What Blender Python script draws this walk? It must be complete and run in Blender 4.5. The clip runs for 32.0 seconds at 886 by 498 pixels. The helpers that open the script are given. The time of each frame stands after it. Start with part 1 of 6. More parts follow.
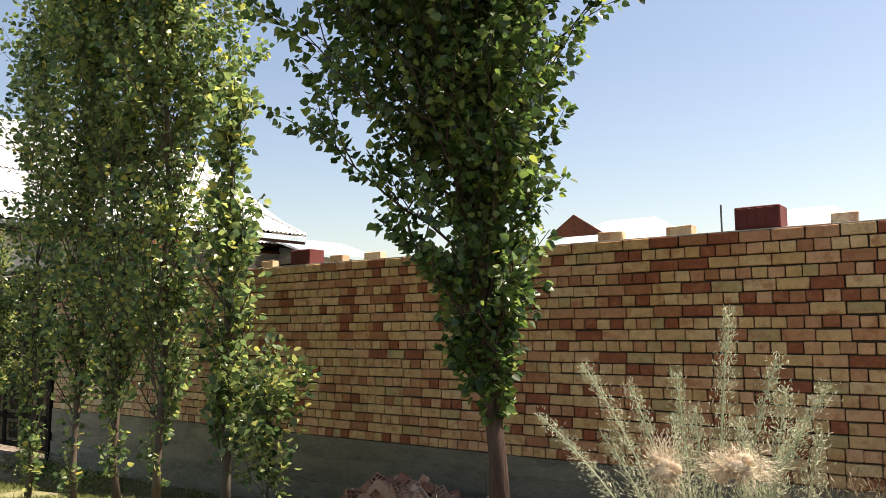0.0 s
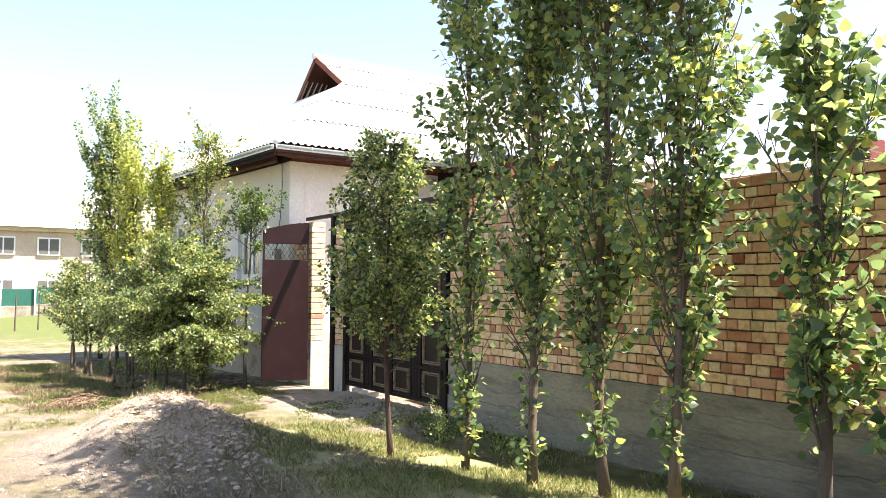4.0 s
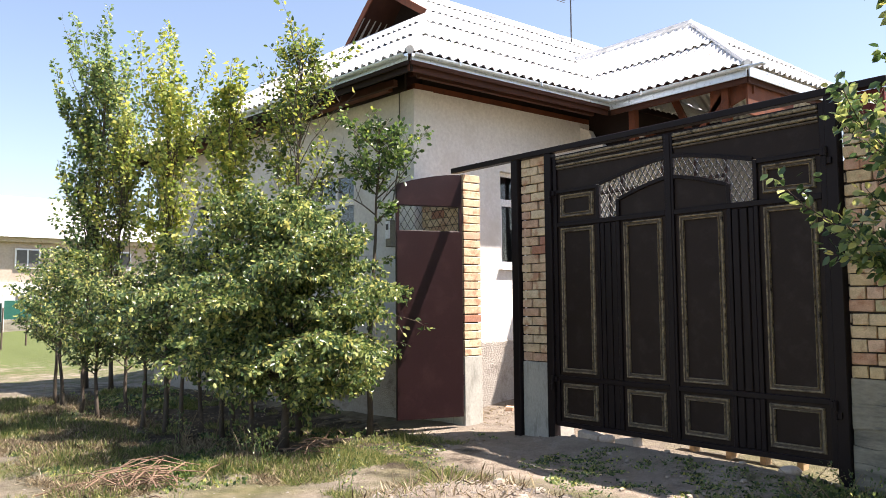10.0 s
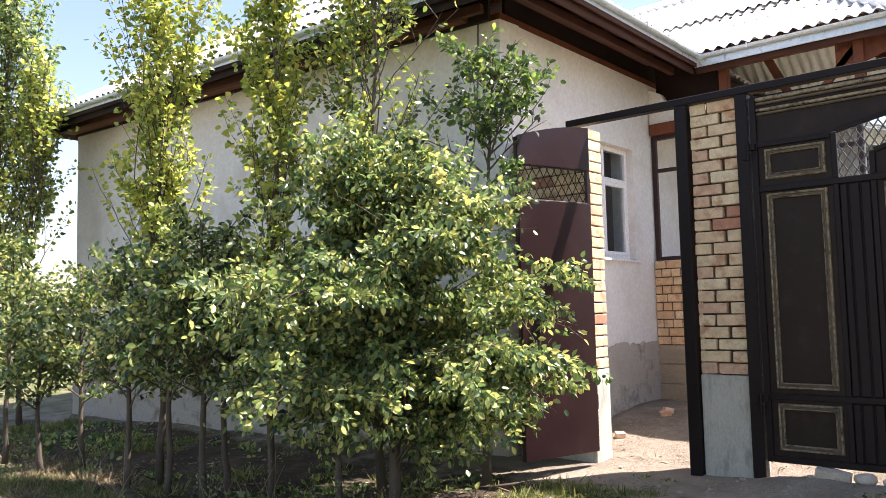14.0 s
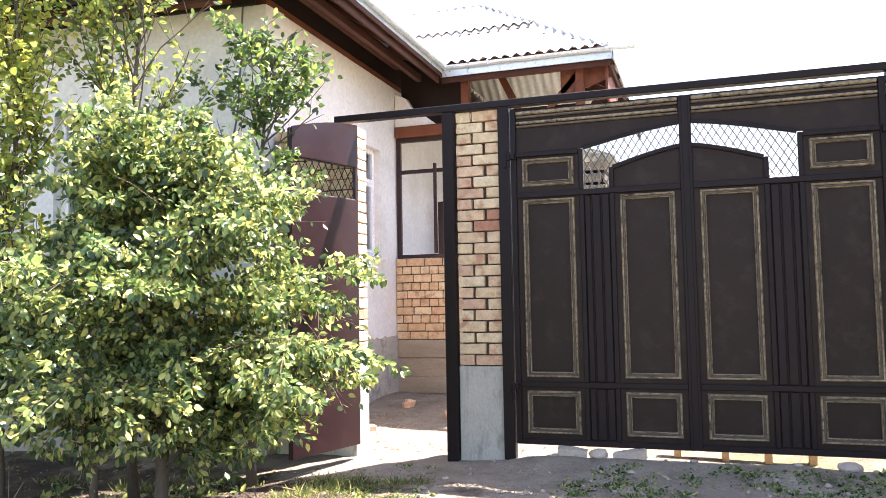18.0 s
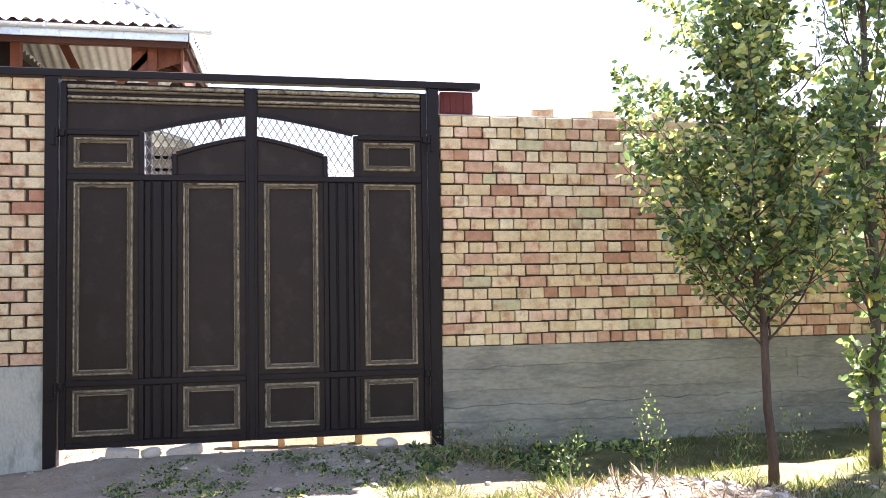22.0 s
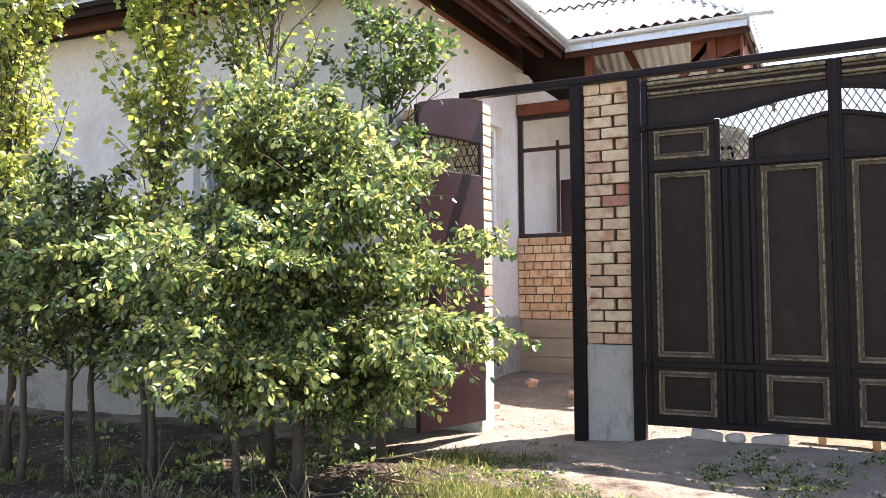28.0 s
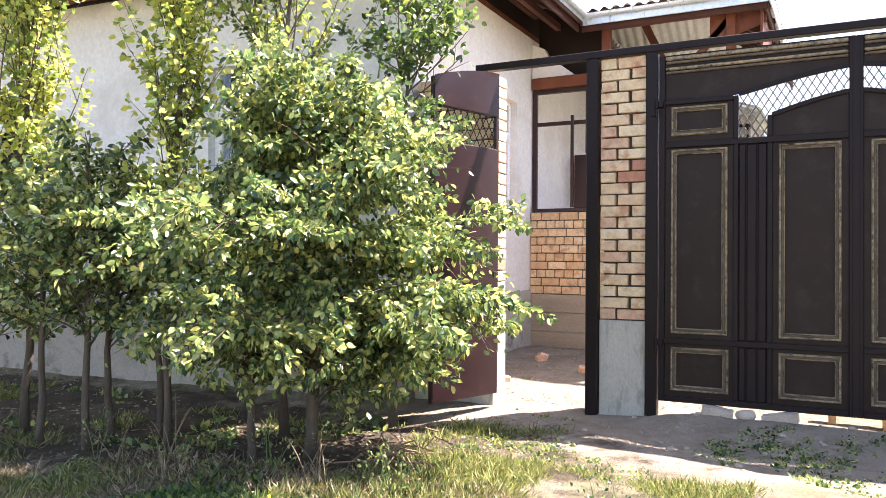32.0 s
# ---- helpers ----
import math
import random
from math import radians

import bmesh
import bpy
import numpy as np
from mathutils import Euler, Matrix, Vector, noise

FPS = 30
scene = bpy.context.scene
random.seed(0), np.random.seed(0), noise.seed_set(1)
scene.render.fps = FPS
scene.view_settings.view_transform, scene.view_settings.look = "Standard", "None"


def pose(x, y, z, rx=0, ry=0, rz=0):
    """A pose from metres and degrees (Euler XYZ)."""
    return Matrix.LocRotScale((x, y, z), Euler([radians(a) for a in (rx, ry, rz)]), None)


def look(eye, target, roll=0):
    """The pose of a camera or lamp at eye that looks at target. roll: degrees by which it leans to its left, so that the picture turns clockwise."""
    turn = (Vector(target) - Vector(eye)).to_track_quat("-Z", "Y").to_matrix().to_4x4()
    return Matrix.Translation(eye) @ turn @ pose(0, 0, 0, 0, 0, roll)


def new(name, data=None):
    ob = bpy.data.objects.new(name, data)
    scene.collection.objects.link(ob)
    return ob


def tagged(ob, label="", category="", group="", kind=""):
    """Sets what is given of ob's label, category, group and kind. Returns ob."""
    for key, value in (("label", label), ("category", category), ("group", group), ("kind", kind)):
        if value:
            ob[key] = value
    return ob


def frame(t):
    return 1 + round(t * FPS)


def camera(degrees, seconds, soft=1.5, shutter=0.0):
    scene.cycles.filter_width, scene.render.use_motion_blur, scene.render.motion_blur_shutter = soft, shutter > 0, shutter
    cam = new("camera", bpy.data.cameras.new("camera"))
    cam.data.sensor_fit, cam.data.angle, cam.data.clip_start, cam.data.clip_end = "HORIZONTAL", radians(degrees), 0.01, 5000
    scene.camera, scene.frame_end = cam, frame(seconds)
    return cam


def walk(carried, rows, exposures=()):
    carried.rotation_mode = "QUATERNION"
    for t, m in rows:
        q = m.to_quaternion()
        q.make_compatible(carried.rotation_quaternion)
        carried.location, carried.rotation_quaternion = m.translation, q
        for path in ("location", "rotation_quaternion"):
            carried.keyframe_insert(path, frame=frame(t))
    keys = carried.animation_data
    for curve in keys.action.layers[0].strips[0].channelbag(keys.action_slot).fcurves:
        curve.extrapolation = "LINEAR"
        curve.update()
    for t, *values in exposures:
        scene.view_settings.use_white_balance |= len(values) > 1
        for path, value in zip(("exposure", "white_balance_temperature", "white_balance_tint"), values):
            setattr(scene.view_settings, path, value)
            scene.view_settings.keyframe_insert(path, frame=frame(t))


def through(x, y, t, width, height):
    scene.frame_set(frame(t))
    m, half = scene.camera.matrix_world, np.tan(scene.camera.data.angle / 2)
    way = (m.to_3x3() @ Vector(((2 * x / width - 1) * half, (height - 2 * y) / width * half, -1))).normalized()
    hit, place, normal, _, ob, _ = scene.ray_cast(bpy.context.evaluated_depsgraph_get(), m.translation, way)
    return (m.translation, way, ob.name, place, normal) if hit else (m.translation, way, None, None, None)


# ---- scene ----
cam = camera(59.0, 32.0, soft=0.6)
PATH = [
    (0, (16.671, -6.797, 2.192), (15.496, -5.189, 2.384), -0.7),
    (0.5, (16.171, -6.788, 2.13), (14.812, -5.332, 2.312), -0.8),
    (1, (15.728, -6.649, 2.114), (14.214, -5.352, 2.274), -0.9),
    (1.5, (15.242, -6.606, 2.133), (13.667, -5.383, 2.283), -0.8),
    (2, (14.873, -6.58, 2.08), (13.301, -5.35, 2.206), -0.1),
    (2.5, (14.464, -6.502, 2.079), (12.89, -5.272, 2.174), -0.2),
    (3, (14.031, -6.478, 2.062), (12.436, -5.273, 2.148), -0.1),
    (3.5, (13.349, -6.441, 1.956), (11.728, -5.274, 2.049), 0.2),
    (4, (12.918, -6.42, 1.903), (11.266, -5.296, 1.999), 0.3),
    (4.5, (12.47, -6.367, 1.893), (10.797, -5.276, 1.998), -0.2),
    (6.5, (10.328, -6.382, 1.761), (8.696, -5.231, 1.874), -0.6),
    (7, (9.802, -6.276, 1.722), (8.188, -5.099, 1.82), -0.5),
    (7.5, (9.237, -6.271, 1.696), (7.626, -5.09, 1.788), -0.3),
    (8, (8.731, -6.304, 1.638), (7.122, -5.121, 1.742), -0.2),
    (8.5, (8.14, -6.313, 1.593), (6.536, -5.124, 1.718), -0.7),
    (9, (7.612, -6.341, 1.534), (6.012, -5.15, 1.672), -0.8),
    (9.5, (7.08, -6.379, 1.531), (5.486, -5.179, 1.675), -0.8),
    (10, (6.449, -6.44, 1.506), (4.903, -5.179, 1.645), -0.5),
    (10.5, (5.875, -6.421, 1.517), (4.376, -5.101, 1.629), -0.2),
    (11, (5.386, -6.38, 1.456), (3.889, -5.057, 1.556), 0.4),
    (11.5, (4.848, -6.357, 1.412), (3.357, -5.028, 1.518), 0.3),
    (12, (4.363, -6.414, 1.391), (2.902, -5.052, 1.501), 0.2),
    (12.5, (3.931, -6.432, 1.381), (2.505, -5.036, 1.508), -0.1),
    (13, (3.432, -6.421, 1.42), (2.049, -4.983, 1.558), -0.7),
    (13.5, (3.043, -6.514, 1.44), (1.697, -5.042, 1.584), -1.2),
    (15.5, (1.911, -6.565, 1.413), (0.895, -4.856, 1.625), -0.7),
    (16, (1.809, -6.539, 1.41), (0.891, -4.776, 1.629), -0.7),
    (16.5, (1.905, -6.663, 1.419), (1.07, -4.856, 1.612), -0.5),
    (17, (2.03, -6.757, 1.426), (1.281, -4.909, 1.582), -0.2),
    (17.5, (2.136, -6.826, 1.428), (1.469, -4.946, 1.567), -0.3),
    (18, (2.14, -6.833, 1.433), (1.508, -4.94, 1.565), -1.0),
    (18.5, (2.134, -6.85, 1.421), (1.511, -4.953, 1.533), -1.5),
    (19, (2.128, -6.849, 1.409), (1.546, -4.938, 1.503), -1.5),
    (19.5, (2.16, -6.824, 1.402), (1.689, -4.882, 1.486), -1.3),
    (20, (2.21, -6.828, 1.402), (1.933, -4.849, 1.48), -1.0),
    (20.5, (2.269, -6.823, 1.412), (2.225, -4.825, 1.494), -0.9),
    (21, (2.332, -6.802, 1.432), (2.5, -4.811, 1.516), -0.8),
    (21.5, (2.355, -6.775, 1.433), (2.677, -4.803, 1.522), -0.8),
    (22, (2.357, -6.776, 1.435), (2.736, -4.814, 1.527), -0.9),
    (22.5, (2.356, -6.794, 1.414), (2.693, -4.824, 1.503), -0.9),
    (23, (2.337, -6.808, 1.427), (2.582, -4.824, 1.488), -1.0),
    (23.5, (2.299, -6.809, 1.416), (2.429, -4.814, 1.473), -1.1),
    (24, (2.213, -6.753, 1.45), (2.227, -4.755, 1.522), -0.9),
    (24.5, (2.168, -6.73, 1.433), (2.068, -4.735, 1.531), -0.8),
    (26.5, (2.149, -6.706, 1.389), (1.781, -4.747, 1.547), -0.8),
    (27, (2.077, -6.716, 1.379), (1.555, -4.791, 1.523), -0.5),
    (27.5, (2.05, -6.799, 1.375), (1.346, -4.932, 1.498), -0.5),
    (28, (2.016, -6.818, 1.363), (1.115, -5.035, 1.459), -0.5),
    (28.5, (1.978, -6.764, 1.348), (0.892, -5.086, 1.416), -0.4),
    (29, (1.923, -6.808, 1.354), (0.703, -5.223, 1.392), 0.1),
    (29.5, (1.904, -6.824, 1.358), (0.596, -5.311, 1.385), -0.1),
    (30, (1.931, -6.832, 1.347), (0.585, -5.352, 1.372), 0.1),
    (30.5, (1.928, -6.822, 1.358), (0.581, -5.343, 1.382), 0.1),
    (31, (1.913, -6.824, 1.363), (0.584, -5.33, 1.386), 0.1),
    (31.5, (1.917, -6.805, 1.346), (0.691, -5.225, 1.373), 0.4),
    (32, (1.979, -6.851, 1.352), (1.057, -5.076, 1.382), 0.5),
]
EXPOSURE = [(t, e, w, 17 if t < 2 else 20 if t < 16 else 25) for t, e, w in ((0, 1.2, 7400), (1, 1.45, 7300), (2, 2.0, 7200), (3, 2.18, 7100), (4.5, 2.25, 7100), (7, 2.22, 7100), (8, 2.08, 7100), (9, 1.7, 6900), (11, 1.6, 6800), (13, 1.85, 6800), (16, 2.08, 6800), (17, 2.1, 6700), (18, 2.87, 6700), (19, 2.87, 6700), (20, 3.4, 6600), (20.5, 3.75, 6600), (21, 3.75, 6600), (22, 2.82, 6600), (23, 2.8, 6600), (24, 3.55, 6600), (26, 3.7, 6600), (26.5, 3.75, 6600), (27, 3.58, 6700), (28, 2.35, 6700), (29, 2.8, 6700), (30, 2.85, 6700), (31, 2.85, 6700), (32, 2.75, 6800))]
walk(cam, [(t, look(e, g, r)) for t, e, g, r in PATH], EXPOSURE)

# ---- light ----
SUN = Vector((0.385, 0.395, 1.0)).normalized()
world = bpy.data.worlds.new("sky")
scene.world = world
world.use_nodes = True
wn = world.node_tree.nodes
sky = wn.new("ShaderNodeTexSky")
sky.sky_type = "NISHITA"
sky.sun_disc = False
sky.sun_elevation = math.asin(SUN.z)
sky.sun_rotation = math.atan2(SUN.x, SUN.y)
sky.dust_density, sky.air_density = 1.0, 1.15
wn["Background"].inputs["Strength"].default_value = 0.078
world.node_tree.links.new(sky.outputs[0], wn["Background"].inputs["Color"])
sun = new("sun", bpy.data.lights.new("sun", "SUN"))
sun.data.energy, sun.data.angle, sun.data.color = 4.8, radians(0.6), (1.0, 0.955, 0.88)
sun.matrix_world = look(SUN * 40, (0, 0, 0))


# ---- materials ----
def shader(name, rough=0.7, metal=0.0, spec=0.4):
    m = bpy.data.materials.new(name)
    m.use_nodes = True
    b = m.node_tree.nodes["Principled BSDF"]
    b.inputs["Roughness"].default_value = rough
    b.inputs["Metallic"].default_value = metal
    b.inputs["Specular IOR Level"].default_value = spec
    return m, m.node_tree.nodes, m.node_tree.links, b


def coords(n, l, scale, obj=False):
    """Position in metres, scaled."""
    src = n.new("ShaderNodeTexCoord").outputs["Object"] if obj else n.new("ShaderNodeNewGeometry").outputs["Position"]
    mp = n.new("ShaderNodeMapping")
    mp.inputs["Scale"].default_value = scale if hasattr(scale, "__len__") else (scale,) * 3
    l.new(src, mp.inputs["Vector"])
    return mp.outputs[0]


def noise_tex(n, l, scale, detail=6.0, rough=0.6, vec=None):
    t = n.new("ShaderNodeTexNoise")
    t.inputs["Scale"].default_value = 1.0
    t.inputs["Detail"].default_value = detail
    t.inputs["Roughness"].default_value = rough
    l.new(vec if vec is not None else coords(n, l, scale), t.inputs["Vector"])
    return t.outputs["Fac"]


def ramp(n, l, fac, stops, mode="LINEAR"):
    r = n.new("ShaderNodeValToRGB")
    r.color_ramp.interpolation = mode
    els = r.color_ramp.elements
    while len(els) < len(stops):
        els.new(0.5)
    for e, (p, c) in zip(els, stops):
        e.position, e.color = p, (*c, 1) if len(c) == 3 else c
    l.new(fac, r.inputs[0])
    return r.outputs[0]


def mixc(n, l, fac, a, b, mode="MIX"):
    m = n.new("ShaderNodeMix")
    m.data_type, m.blend_type = "RGBA", mode
    for sock, v in ((m.inputs[0], fac), (m.inputs[6], a), (m.inputs[7], b)):
        if hasattr(v, "node"):
            l.new(v, sock)
        else:
            sock.default_value = (*v, 1) if hasattr(v, "__len__") else v
    return m.outputs[2]


def bump(n, l, b, height, strength=0.4, dist=0.01):
    k = n.new("ShaderNodeBump")
    k.inputs["Strength"].default_value, k.inputs["Distance"].default_value = strength, dist
    l.new(height, k.inputs["Height"])
    l.new(k.outputs[0], b.inputs["Normal"])


def surface(name, c1, c2, scale=2.0, fine=40.0, rough=0.8, metal=0.0, bumpy=0.3, dist=0.006, spec=0.35, stain=None, stain_scale=1.0, stretch=(1, 1, 1)):
    """A plain worn surface: two tones at a large scale, a fine grain, stains and relief."""
    m, n, l, b = shader(name, rough, metal, spec)
    big = noise_tex(n, l, [scale * s for s in stretch], 5)
    small = noise_tex(n, l, [fine * s for s in stretch], 4)
    col = ramp(n, l, big, [(0.32, c1), (0.68, c2)])
    col = mixc(n, l, 0.35, col, ramp(n, l, small, [(0.3, [k * 0.72 for k in c1]), (0.7, [min(1, k * 1.15) for k in c2])]))
    if stain:
        spot = noise_tex(n, l, stain_scale, 8, 0.7)
        col = mixc(n, l, ramp(n, l, spot, [(0.52, (0, 0, 0)), (0.66, (1, 1, 1))]), col, stain)
    l.new(col, b.inputs["Base Color"])
    l.new(ramp(n, l, small, [(0.2, (max(0, rough - 0.15),) * 3), (0.8, (min(1, rough + 0.12),) * 3)]), b.inputs["Roughness"])
    if bumpy:
        bump(n, l, b, small, bumpy, dist)
    return m


def brick_surface(name, island, tones=None):
    m, n, l, b = shader(name, 0.85, 0, 0.25)
    r = n.new("ShaderNodeNewGeometry").outputs["Random Per Island"] if island else n.new("ShaderNodeObjectInfo").outputs["Random"]
    if tones is None:
        # the courses laid further along the street hold more of the red bricks
        sep = n.new("ShaderNodeSeparateXYZ")
        l.new(n.new("ShaderNodeNewGeometry").outputs["Position"], sep.inputs[0])
        far = n.new("ShaderNodeMapRange")
        far.inputs[1].default_value, far.inputs[2].default_value, far.inputs[3].default_value, far.inputs[4].default_value = 6.0, 11.5, 0.84, 1.08
        l.new(sep.outputs[0], far.inputs[0])
        mul = n.new("ShaderNodeMath")
        mul.operation, mul.use_clamp = "MULTIPLY", True
        l.new(r, mul.inputs[0])
        l.new(far.outputs[0], mul.inputs[1])
        r = mul.outputs[0]
    tones = ramp(n, l, r, tones or [(0.0, (0.56, 0.50, 0.31)), (0.06, (0.74, 0.57, 0.36)), (0.28, (0.79, 0.65, 0.44)), (0.42, (0.70, 0.54, 0.32)), (0.52, (0.75, 0.52, 0.37)), (0.66, (0.62, 0.385, 0.26)),
                           (0.80, (0.48, 0.26, 0.165)), (0.91, (0.35, 0.14, 0.09))], "CONSTANT")
    big = noise_tex(n, l, 7.0, 5, 0.65)
    fine = noise_tex(n, l, 90.0, 4)
    col = mixc(n, l, ramp(n, l, big, [(0.53, (0, 0, 0)), (0.64, (0.75, 0.75, 0.75))]), tones, (0.50, 0.25, 0.15))
    soot = noise_tex(n, l, 13.0, 4, 0.6)
    col = mixc(n, l, 0.4, col, ramp(n, l, soot, [(0.34, (0.45, 0.40, 0.34)), (0.58, (1.0, 1.0, 1.0))]), "MULTIPLY")
    col = mixc(n, l, 0.4, col, ramp(n, l, fine, [(0.3, (0.42, 0.40, 0.36)), (0.65, (1.0, 0.98, 0.95))]), "MULTIPLY")
    l.new(col, b.inputs["Base Color"])
    bump(n, l, b, fine, 0.5, 0.004)
    return m


def leaf_surface(name, tones, gloss=0.42, through=0.42, glow=2.1, hue=0.482):
    m, n, l, b = shader(name, gloss, 0, 0.5)
    r = n.new("ShaderNodeNewGeometry").outputs["Random Per Island"]
    col = ramp(n, l, r, tones)
    l.new(col, b.inputs["Base Color"])
    tr = n.new("ShaderNodeBsdfTranslucent")
    hsv = n.new("ShaderNodeHueSaturation")
    hsv.inputs["Saturation"].default_value, hsv.inputs["Value"].default_value, hsv.inputs["Hue"].default_value = 1.08, glow, hue
    l.new(col, hsv.inputs["Color"])
    l.new(hsv.outputs[0], tr.inputs["Color"])
    mx = n.new("ShaderNodeMixShader")
    mx.inputs[0].default_value = through
    l.new(b.outputs[0], mx.inputs[1])
    l.new(tr.outputs[0], mx.inputs[2])
    l.new(mx.outputs[0], n["Material Output"].inputs["Surface"])
    return m


def glass_surface(name, tint=(0.75, 0.85, 0.9)):
    m, _, _, b = shader(name, 0.04, 0, 0.5)
    b.inputs["Base Color"].default_value = (*tint, 1)
    b.inputs["Transmission Weight"].default_value = 1.0
    b.inputs["IOR"].default_value = 1.45
    return m


BRICK_OBJ = brick_surface("fired_brick", False)
BRICK_ISL = brick_surface("fired_brick_mass", True)
BRICK_PALE = brick_surface("pale_orange_brick", False, [(0.0, (0.72, 0.56, 0.37)), (0.3, (0.76, 0.62, 0.42)), (0.55, (0.71, 0.52, 0.35)), (0.82, (0.64, 0.43, 0.30)), (0.95, (0.50, 0.25, 0.17))])
BRICK_TAN = brick_surface("orange_tan_brick", False, [(0.0, (0.70, 0.49, 0.30)), (0.35, (0.75, 0.56, 0.36)), (0.7, (0.66, 0.44, 0.27)), (0.9, (0.78, 0.62, 0.42))])
# recessed mortar, its colour darkened for the shade inside the joints
MORTAR = surface("shade_dark_mortar", (0.050, 0.039, 0.030), (0.095, 0.077, 0.058), 6, 60, 0.95)
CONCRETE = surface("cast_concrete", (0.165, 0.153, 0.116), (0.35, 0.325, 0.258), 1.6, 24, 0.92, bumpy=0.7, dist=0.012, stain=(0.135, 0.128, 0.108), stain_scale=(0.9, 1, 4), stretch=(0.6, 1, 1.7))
FOOT_CONCRETE = surface("pale_rendered_concrete", (0.37, 0.365, 0.315), (0.49, 0.48, 0.42), 3, 40, 0.92, bumpy=0.35, dist=0.008, stain=(0.29, 0.285, 0.245), stain_scale=(9, 9, 3), stretch=(1.5, 1, 0.7))
def tint_along(m, x0, x1, tint):
    """Multiplies the surface colour by the tint, in blotches, rising from x0 to x1 along the street."""
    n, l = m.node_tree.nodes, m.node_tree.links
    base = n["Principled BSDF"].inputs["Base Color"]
    # base colour before the tint
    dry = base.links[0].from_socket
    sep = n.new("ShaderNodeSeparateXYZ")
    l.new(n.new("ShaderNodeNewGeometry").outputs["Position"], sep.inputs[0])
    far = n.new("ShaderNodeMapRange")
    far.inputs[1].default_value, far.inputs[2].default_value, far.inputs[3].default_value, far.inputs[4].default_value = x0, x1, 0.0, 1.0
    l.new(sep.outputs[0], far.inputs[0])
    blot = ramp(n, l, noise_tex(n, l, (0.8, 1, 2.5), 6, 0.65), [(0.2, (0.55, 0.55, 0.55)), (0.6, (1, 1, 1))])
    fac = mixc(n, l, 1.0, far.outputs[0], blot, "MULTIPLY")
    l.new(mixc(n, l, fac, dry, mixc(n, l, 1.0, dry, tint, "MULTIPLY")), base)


# the footing turns darker towards the far end of the street
tint_along(CONCRETE, 5.8, 10.0, (0.62, 0.60, 0.55))
PORCH_FOOT = surface("board_marked_brown_concrete", (0.26, 0.215, 0.165), (0.41, 0.35, 0.275), 1.5, 40, 0.95, bumpy=0.8, dist=0.014, stretch=(0.5, 1, 2.5))
# the wall bricks turn darker and browner towards the far end
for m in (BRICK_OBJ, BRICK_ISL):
    tint_along(m, 6.5, 10.5, (0.84, 0.68, 0.50))
PLASTER = surface("lime_plaster", (0.66, 0.65, 0.63), (0.76, 0.755, 0.735), 0.8, 22, 0.92, bumpy=0.35, stain=(0.60, 0.585, 0.55), stain_scale=1.3)
PLINTH = surface("rough_cement_render", (0.34, 0.312, 0.268), (0.49, 0.458, 0.405), 3, 45, 0.95, bumpy=1.0, dist=0.02, stain=(0.22, 0.195, 0.16), stain_scale=3)
STEEL = surface("painted_gate_steel", (0.0185, 0.0120, 0.0098), (0.0250, 0.0166, 0.0138), 2.5, 70, 0.52, bumpy=0.12, dist=0.002, spec=0.16, stain=(0.031, 0.023, 0.0195), stain_scale=5)
STEEL_DARK = surface("dark_gate_frame_steel", (0.0095, 0.0062, 0.0070), (0.0138, 0.0092, 0.0098), 3, 60, 0.52, bumpy=0.12, dist=0.002, spec=0.18)
MOULD = surface("worn_brown_moulding", (0.045, 0.035, 0.027), (0.16, 0.128, 0.094), 20, 140, 0.55, 0.05, 0.3, 0.003)
GILT = surface("worn_bronze_moulding", (0.045, 0.034, 0.024), (0.40, 0.32, 0.20), 30, 150, 0.55, 0.1, 0.3, 0.003, stain=(0.020, 0.015, 0.012), stain_scale=(14, 14, 14))
MAROON = surface("maroon_painted_steel", (0.0165, 0.0055, 0.0065), (0.0230, 0.0085, 0.0092), 1.5, 55, 0.40, bumpy=0.1, dist=0.002, spec=0.32, stain=(0.030, 0.013, 0.013), stain_scale=4)
WIRE = surface("galvanised_wire", (0.07, 0.068, 0.065), (0.13, 0.125, 0.12), 20, 90, 0.45, 0.6, 0)
SLATE = surface("white_corrugated_sheet", (0.58, 0.59, 0.59), (0.70, 0.705, 0.70), 0.7, 18, 0.85, bumpy=0.25, stain=(0.48, 0.48, 0.47), stain_scale=(1.6, 1.6, 1.6))
METAL_TRIM = surface("pale_blue_roof_metal", (0.50, 0.59, 0.66), (0.66, 0.73, 0.78), 1.2, 25, 0.35, 0.35, 0.08)
WOOD_RED = surface("red_brown_timber", (0.110, 0.033, 0.016), (0.20, 0.064, 0.028), 4, 60, 0.75, bumpy=0.4, stretch=(1, 1, 0.25), stain=(0.09, 0.035, 0.02), stain_scale=6)
# near-black copy of the red-brown timber, the shade under the roof is in it
WOOD_SHADE = surface("shade_black_timber", (0.011, 0.0065, 0.005), (0.021, 0.011, 0.008), 4, 50, 0.9, bumpy=0.3)
# red-brown timber darkened for the roof parts out of the sun
WOOD_EAVE = surface("shade_red_eave_timber", (0.044, 0.016, 0.0105), (0.080, 0.029, 0.017), 4, 60, 0.8, bumpy=0.4, stretch=(1, 1, 0.25))
WOOD_RAW = surface("raw_timber", (0.42, 0.28, 0.15), (0.55, 0.38, 0.22), 4, 60, 0.8, bumpy=0.4, stretch=(0.3, 1, 1))
WEATHERED = surface("weathered_grey_plank", (0.20, 0.165, 0.12), (0.38, 0.33, 0.25), 3, 50, 0.9, bumpy=0.6, stretch=(0.3, 1, 2))
PVC = surface("white_window_profile", (0.78, 0.79, 0.80), (0.84, 0.845, 0.85), 2, 40, 0.3, bumpy=0.03)
